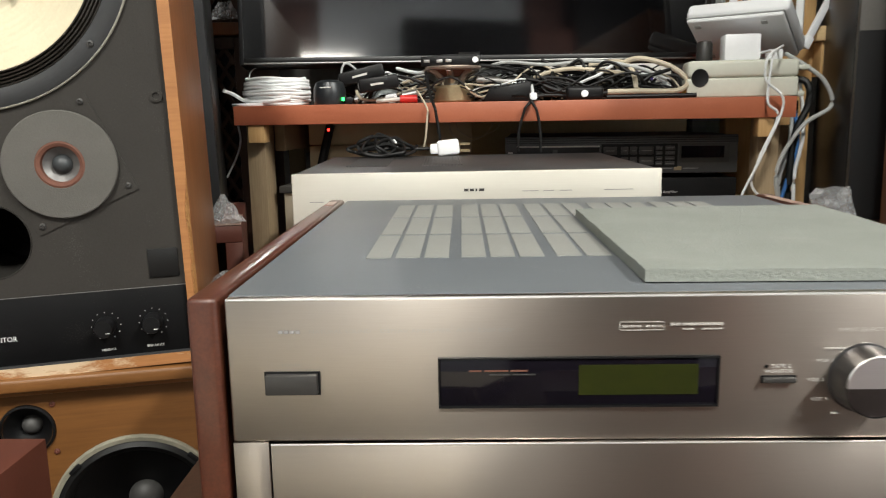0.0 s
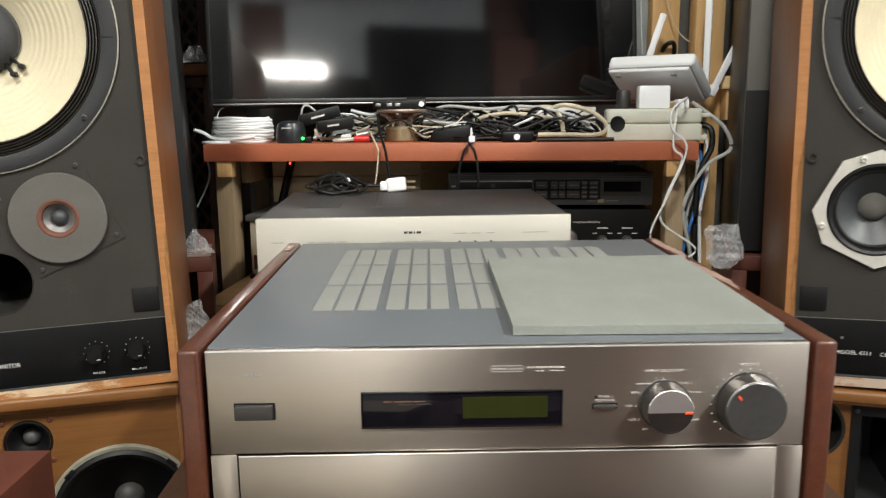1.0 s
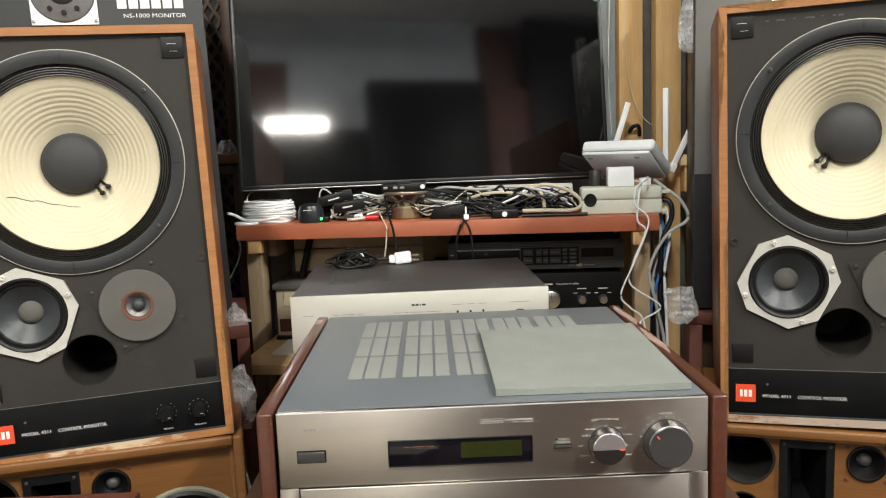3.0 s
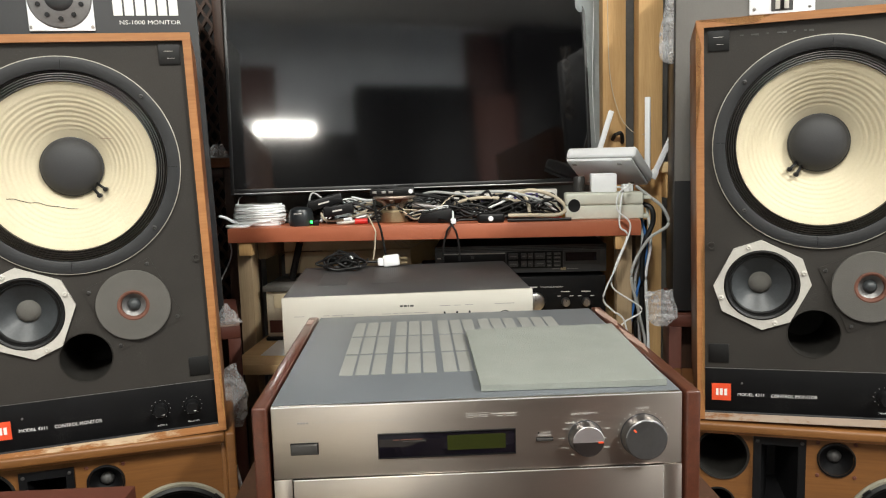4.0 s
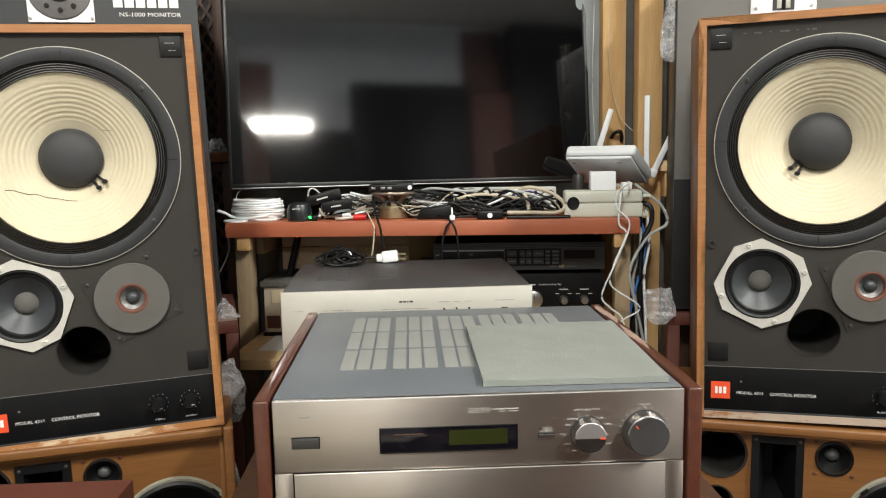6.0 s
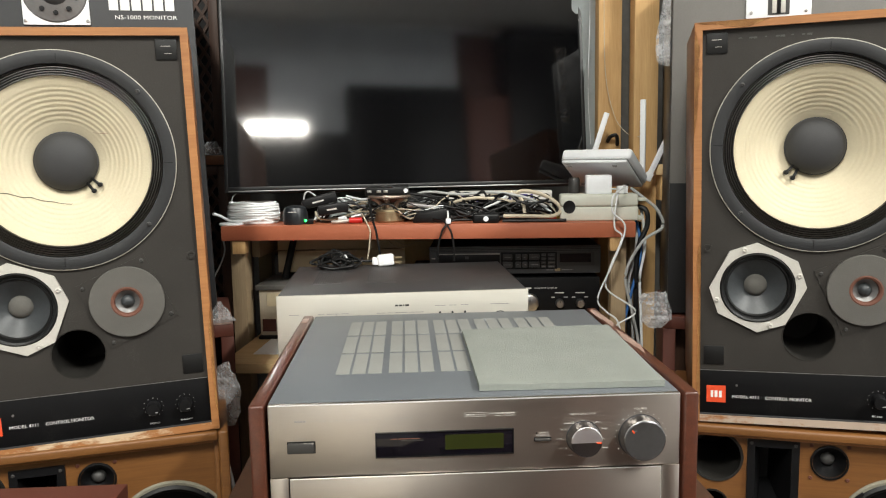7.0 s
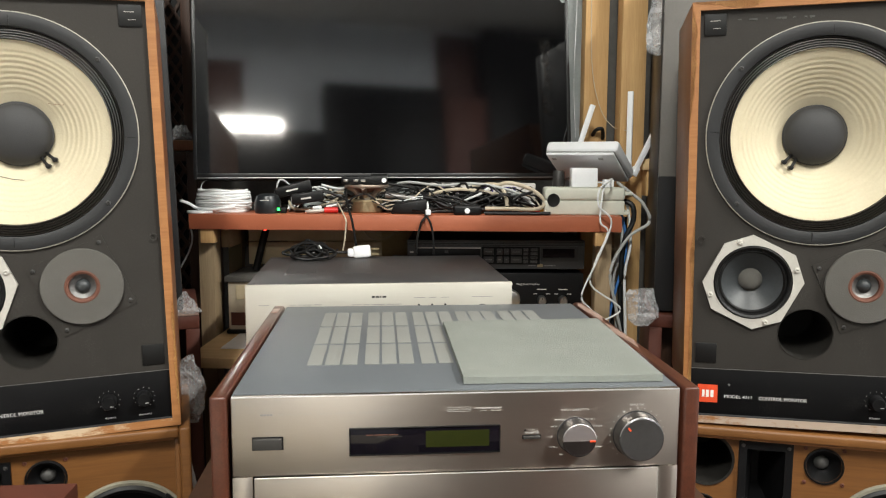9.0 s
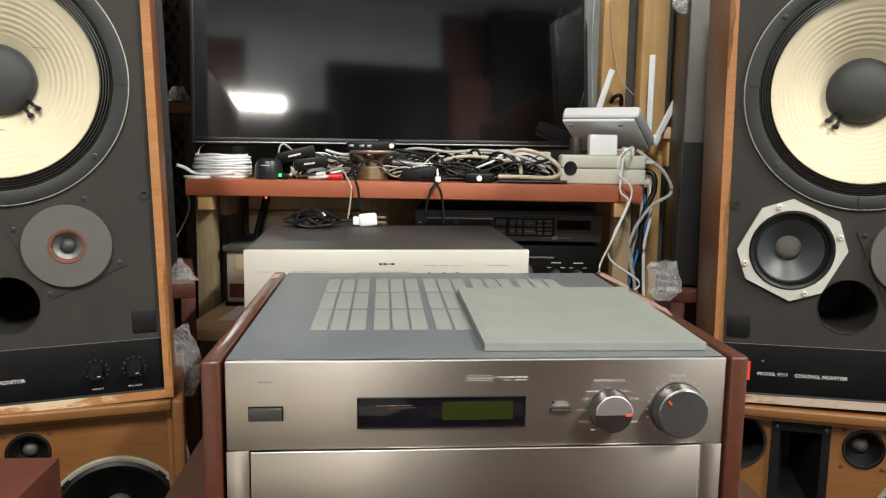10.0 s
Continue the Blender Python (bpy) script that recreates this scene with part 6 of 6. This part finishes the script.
# ---- power strip, router, plugs ----
tap = root("power_box", pose(0.345, 0.862, Z, 0, 0, -8), "grey ivory plastic power box on the shelf", "power box")
bm = cube(-0.082, 0.082, -0.030, 0.032, 0, 0.0294, 0.003, 3)
part("lower_shell", bm, M_IVORY, tap)
part("upper_shell", cube(-0.082, 0.082, -0.0305, 0.0325, 0.0298, 0.056, 0.0055, 3), M_IVORY, tap)
part("socket", moved(lathe(bmesh.new(), [(0.0130, -0.0305), (0.0125, -0.032), (0.010, -0.0315), (0, -0.031)], 0, 0, 32), Matrix.Translation((-0.063, 0, 0.030)) @ Matrix.Diagonal((1, 1, 1.08, 1))), M_BLACK, tap, "dark oval socket")
part("bracket", cube(0.082, 0.100, -0.020, 0.024, 0.040, 0.047, 0.002), M_IVORY, tap)
part("bracket", cube(0.082, 0.094, -0.020, 0.024, 0.0, 0.008, 0.002), M_IVORY, tap)
TZ = Z + 0.056
ada = root("white_adapter", pose(0.348, 0.868, TZ, 0, 0, -8), "cube-shaped white plug adapter in the power box", "adapter")
part("body", cube(-0.028, 0.026, -0.022, 0.022, 0, 0.040, 0.003), M_PLASTICW, ada)
capo = root("dark_plug", Matrix.Translation((0.303, 0.905, TZ)), "small dark cylindrical plug", "plug")
part("body", upright([(0.0125, 0), (0.013, 0.002), (0.0125, 0.030), (0.010, 0.034), (0, 0.034)], 24), M_BUTTON, capo)
part("peg", upright([(0.006, -0.06), (0.006, 0.0), (0, 0.0)], 12), M_BUTTON, capo)
wp = root("white_plug", Matrix.Translation((0.397, 0.858, TZ)), "small white plug in the power box", "plug")
part("body", cube(-0.011, 0.010, -0.010, 0.010, 0, 0.016, 0.002), M_PLASTICW, wp)
RM = Matrix(((0.797, 0.52, 0.309, 0.277), (-0.604, 0.685, 0.408, 0.935), (0, -0.512, 0.860, 1.235), (0, 0, 0, 1)))
rt = root("wifi_router", RM, "white plastic router with antennas propped on an adapter", "router")
part("base", cube(0.003, 0.155, 0.003, 0.117, -0.004, 0.003, 0.003, 3), M_PLASTICW, rt)
part("shell", cube(0, 0.162, 0, 0.12, 0.004, 0.030, 0.008, 4), M_PLASTICW, rt)
part("seam", cube(0.002, 0.156, 0.002, 0.118, 0.0028, 0.0042), M_CABLEG, rt)
for fx, fy in ((0.02, 0.015), (0.125, 0.015), (0.02, 0.10), (0.125, 0.10)):
    part("rubber_foot", cube(fx - 0.005, fx + 0.005, fy - 0.004, fy + 0.004, -0.0075, -0.006, 0.0006), M_CABLEG, rt)
RI = RM.inverted()
for base, tip in (((0.362, 0.985, 1.235), (0.397, 0.99, 1.341)), ((0.463, 0.93, 1.193), (0.461, 0.925, 1.366)), ((0.478, 0.935, 1.193), (0.528, 0.935, 1.298))):
    b, t = RI @ Vector(base), RI @ Vector(tip)
    d = (t - b)
    q = d.to_track_quat("Z", "Y").to_matrix().to_4x4()
    an = part("antenna", moved(cube(-0.0062, 0.0062, -0.0035, 0.0035, 0.0, d.length, 0.002), Matrix.Translation(b) @ q), M_PLASTICW, rt, "white paddle antenna")
    part("hinge", moved(cube(-0.0072, 0.0072, -0.006, 0.006, -0.008, 0.012, 0.002), Matrix.Translation(b) @ q), M_PLASTICW, an)

# ---- cables down the side of the shelf ----
for pts, mt, r, lab in (
    ([(0.40, 0.86, TZ + 0.016), (0.386, 0.80, 1.180), (0.356, 0.775, 1.163), (0.353, 0.77, 1.130), (0.378, 0.765, 1.097), (0.351, 0.765, 1.021), (0.322, 0.765, 0.953), (0.339, 0.765, 0.925), (0.364, 0.765, 0.903), (0.375, 0.76, 0.85)], M_CABLEW, 0.0019, "white lead hanging from the power box"),
    ([(0.37, 0.86, TZ + 0.010), (0.372, 0.80, 1.172), (0.362, 0.778, 1.150), (0.357, 0.77, 1.099), (0.372, 0.768, 1.077), (0.348, 0.77, 1.014), (0.343, 0.77, 0.970), (0.403, 0.77, 0.923), (0.362, 0.768, 0.893), (0.352, 0.765, 0.85)], M_CABLEW, 0.0019, "white lead hanging from the power box"),
    ([(0.42, 0.87, TZ + 0.010), (0.440, 0.84, 1.152), (0.465, 0.83, 1.128), (0.477, 0.83, 1.091), (0.433, 0.825, 1.061), (0.396, 0.82, 0.993), (0.412, 0.825, 0.910), (0.429, 0.83, 0.835), (0.43, 0.83, 0.75)], M_CABLEG, 0.0034, "grey cable looping down beside the post"),
    ([(0.425, 0.865, 1.122), (0.436, 0.845, 1.046), (0.421, 0.84, 0.977), (0.405, 0.84, 0.908), (0.399, 0.84, 0.857), (0.40, 0.84, 0.75)], M_CABLEBLUE, 0.0030, "blue cable hanging beside the post"),
    ([(0.418, 0.86, 1.135), (0.444, 0.845, 1.128), (0.447, 0.84, 1.095), (0.428, 0.84, 1.043), (0.424, 0.84, 0.944), (0.430, 0.84, 0.843), (0.43, 0.84, 0.75)], M_RUBBER, 0.0055, "thick black cable beside the post"),
    ([(0.440, 0.86, 1.13), (0.446, 0.85, 1.05), (0.436, 0.85, 0.98), (0.440, 0.85, 0.88), (0.444, 0.85, 0.75)], M_CABLEW, 0.0032, "white cable hanging beside the post"),
    ([(0.432, 0.86, 1.10), (0.425, 0.85, 1.03), (0.410, 0.845, 0.97), (0.418, 0.845, 0.90), (0.424, 0.845, 0.75)], M_CABLEG, 0.0030, "grey cable hanging beside the post"),
    ([(0.44, 0.87, 1.10), (0.434, 0.86, 1.0), (0.416, 0.86, 0.92), (0.419, 0.86, 0.75)], M_RUBBER, 0.0040, "black cable hanging beside the post"),
):
    thing("side_cable", cable(pts, r, 8), mt, lab, "cable", group="cables beside the shelf")
thing("white_cable", cable([(-0.462, 0.975, Z + 0.004), (-0.482, 0.96, Z - 0.012), (-0.477, 0.955, 1.05), (-0.486, 0.955, 1.02), (-0.505, 0.955, 0.985)], 0.0018, 8), M_CABLEW, "white cable hanging behind the shelf post", "cable")

thing("white_cable", cable([(-0.392, 0.455, 0.800), (-0.378, 0.450, 0.778), (-0.370, 0.450, 0.745), (-0.364, 0.455, 0.700), (-0.362, 0.47, 0.60), (-0.360, 0.48, FLOOR + 0.004)], 0.0034, 8), M_CABLEW, "white cable hanging down beside the floor speaker", "cable")

# ---- bubble wrap ----


def wrap(m, outline, seed, label, thick=0.008, fold=0.010, ridge=0.0, pitch=0.0085):
    """Two layers of film with rows of bubbles, joined along their rim; outline holds (z, x0, x1) from the bottom up."""
    bm = bmesh.new()
    nu, nv = 44, 60
    layers = []
    for side in (-1, 1):
        vs = {}
        for j in range(nv + 1):
            v = j / nv
            k = min(int(v * (len(outline) - 1)), len(outline) - 2)
            f = v * (len(outline) - 1) - k
            (za, xa, xb), (zb, xc, xd) = outline[k], outline[k + 1]
            z, x0, x1 = za + f * (zb - za), xa + f * (xc - xa), xb + f * (xd - xb)
            for i in range(nu + 1):
                u = i / nu
                rim = min(1.0, 5 * min(u, 1 - u, v, 1 - v))
                x = x0 + u * (x1 - x0)
                p = Vector((x * 34 + seed, z * 34, seed * 1.7))
                crease = 1 - 2.2 * abs(noise.noise(p))
                bub = max(0.0, math.sin(2 * math.pi * x / pitch) * math.sin(2 * math.pi * z / pitch)) * 0.0016
                y = fold * noise.noise((x * 16 + seed, z * 16, 0.5)) * (0.4 + 0.6 * rim) + side * rim * (thick * (0.45 + 0.35 * crease) + bub + ridge * math.sin(2 * math.pi * (z + 0.1 * x) / 0.0135))
                ragged = 0.0035 * noise.noise((x * 60, z * 60, seed)) * (1 - rim)
                vs[i, j] = bm.verts.new((x + ragged, y, max(z + ragged, outline[0][0])))
        for i in range(nu):
            for j in range(nv):
                q = (vs[i, j], vs[i + 1, j], vs[i + 1, j + 1], vs[i, j + 1])
                bm.faces.new(q if side < 0 else q[::-1])
        layers.append(vs)
    bmesh.ops.remove_doubles(bm, verts=list(bm.verts), dist=0.00002)
    return thing("bubble_wrap", bm, M_BUBBLE, label, "packaging", m)


wrap(pose(-0.385, 0.520, 0.795, 0, 0, -6), [(0.0, -0.020, 0.012), (0.022, -0.021, 0.022), (0.055, -0.021, 0.026), (0.085, -0.021, 0.016), (0.104, -0.012, 0.010), (0.112, 0.000, 0.006)], 1.3, "crumpled clear bubble wrap stuffed beside the monitor", 0.006, 0.014)
wrap(pose(-0.425, 0.672, 0.943, 0, 0, 14), [(0.0, -0.026, 0.026), (0.010, -0.024, 0.024), (0.024, -0.014, 0.015), (0.036, -0.008, 0.006), (0.042, -0.004, 0.002)], 4.1, "crumpled clear plastic film on the brown cabinet", 0.008, 0.012)
wrap(pose(0.405, 0.650, 0.932, 0, 0, 0), [(-0.018, -0.014, 0.010), (0.0, -0.026, 0.034), (0.022, -0.029, 0.029), (0.045, -0.031, 0.022), (0.053, -0.024, 0.019)], 7.7, "milky bubble wrap pouch slumped on the brown cabinet", 0.014, 0.006, 0.0012)
wrap(pose(0.447, 0.745, 1.418, 0, 0, 0), [(0.0, -0.010, 0.012), (0.016, -0.018, 0.021), (0.040, -0.020, 0.018), (0.075, -0.014, 0.014), (0.125, -0.006, 0.016), (0.22, -0.016, 0.018)], 9.2, "bubble wrap hanging beside the black monitor", 0.010, 0.012)
wrap(pose(-0.51, 1.02, 1.2605, 0, 0, 0), [(0.0, -0.025, 0.025), (0.015, -0.022, 0.020), (0.030, -0.010, 0.012)], 12.0, "crumpled clear film on the wooden plank", 0.008, 0.010)
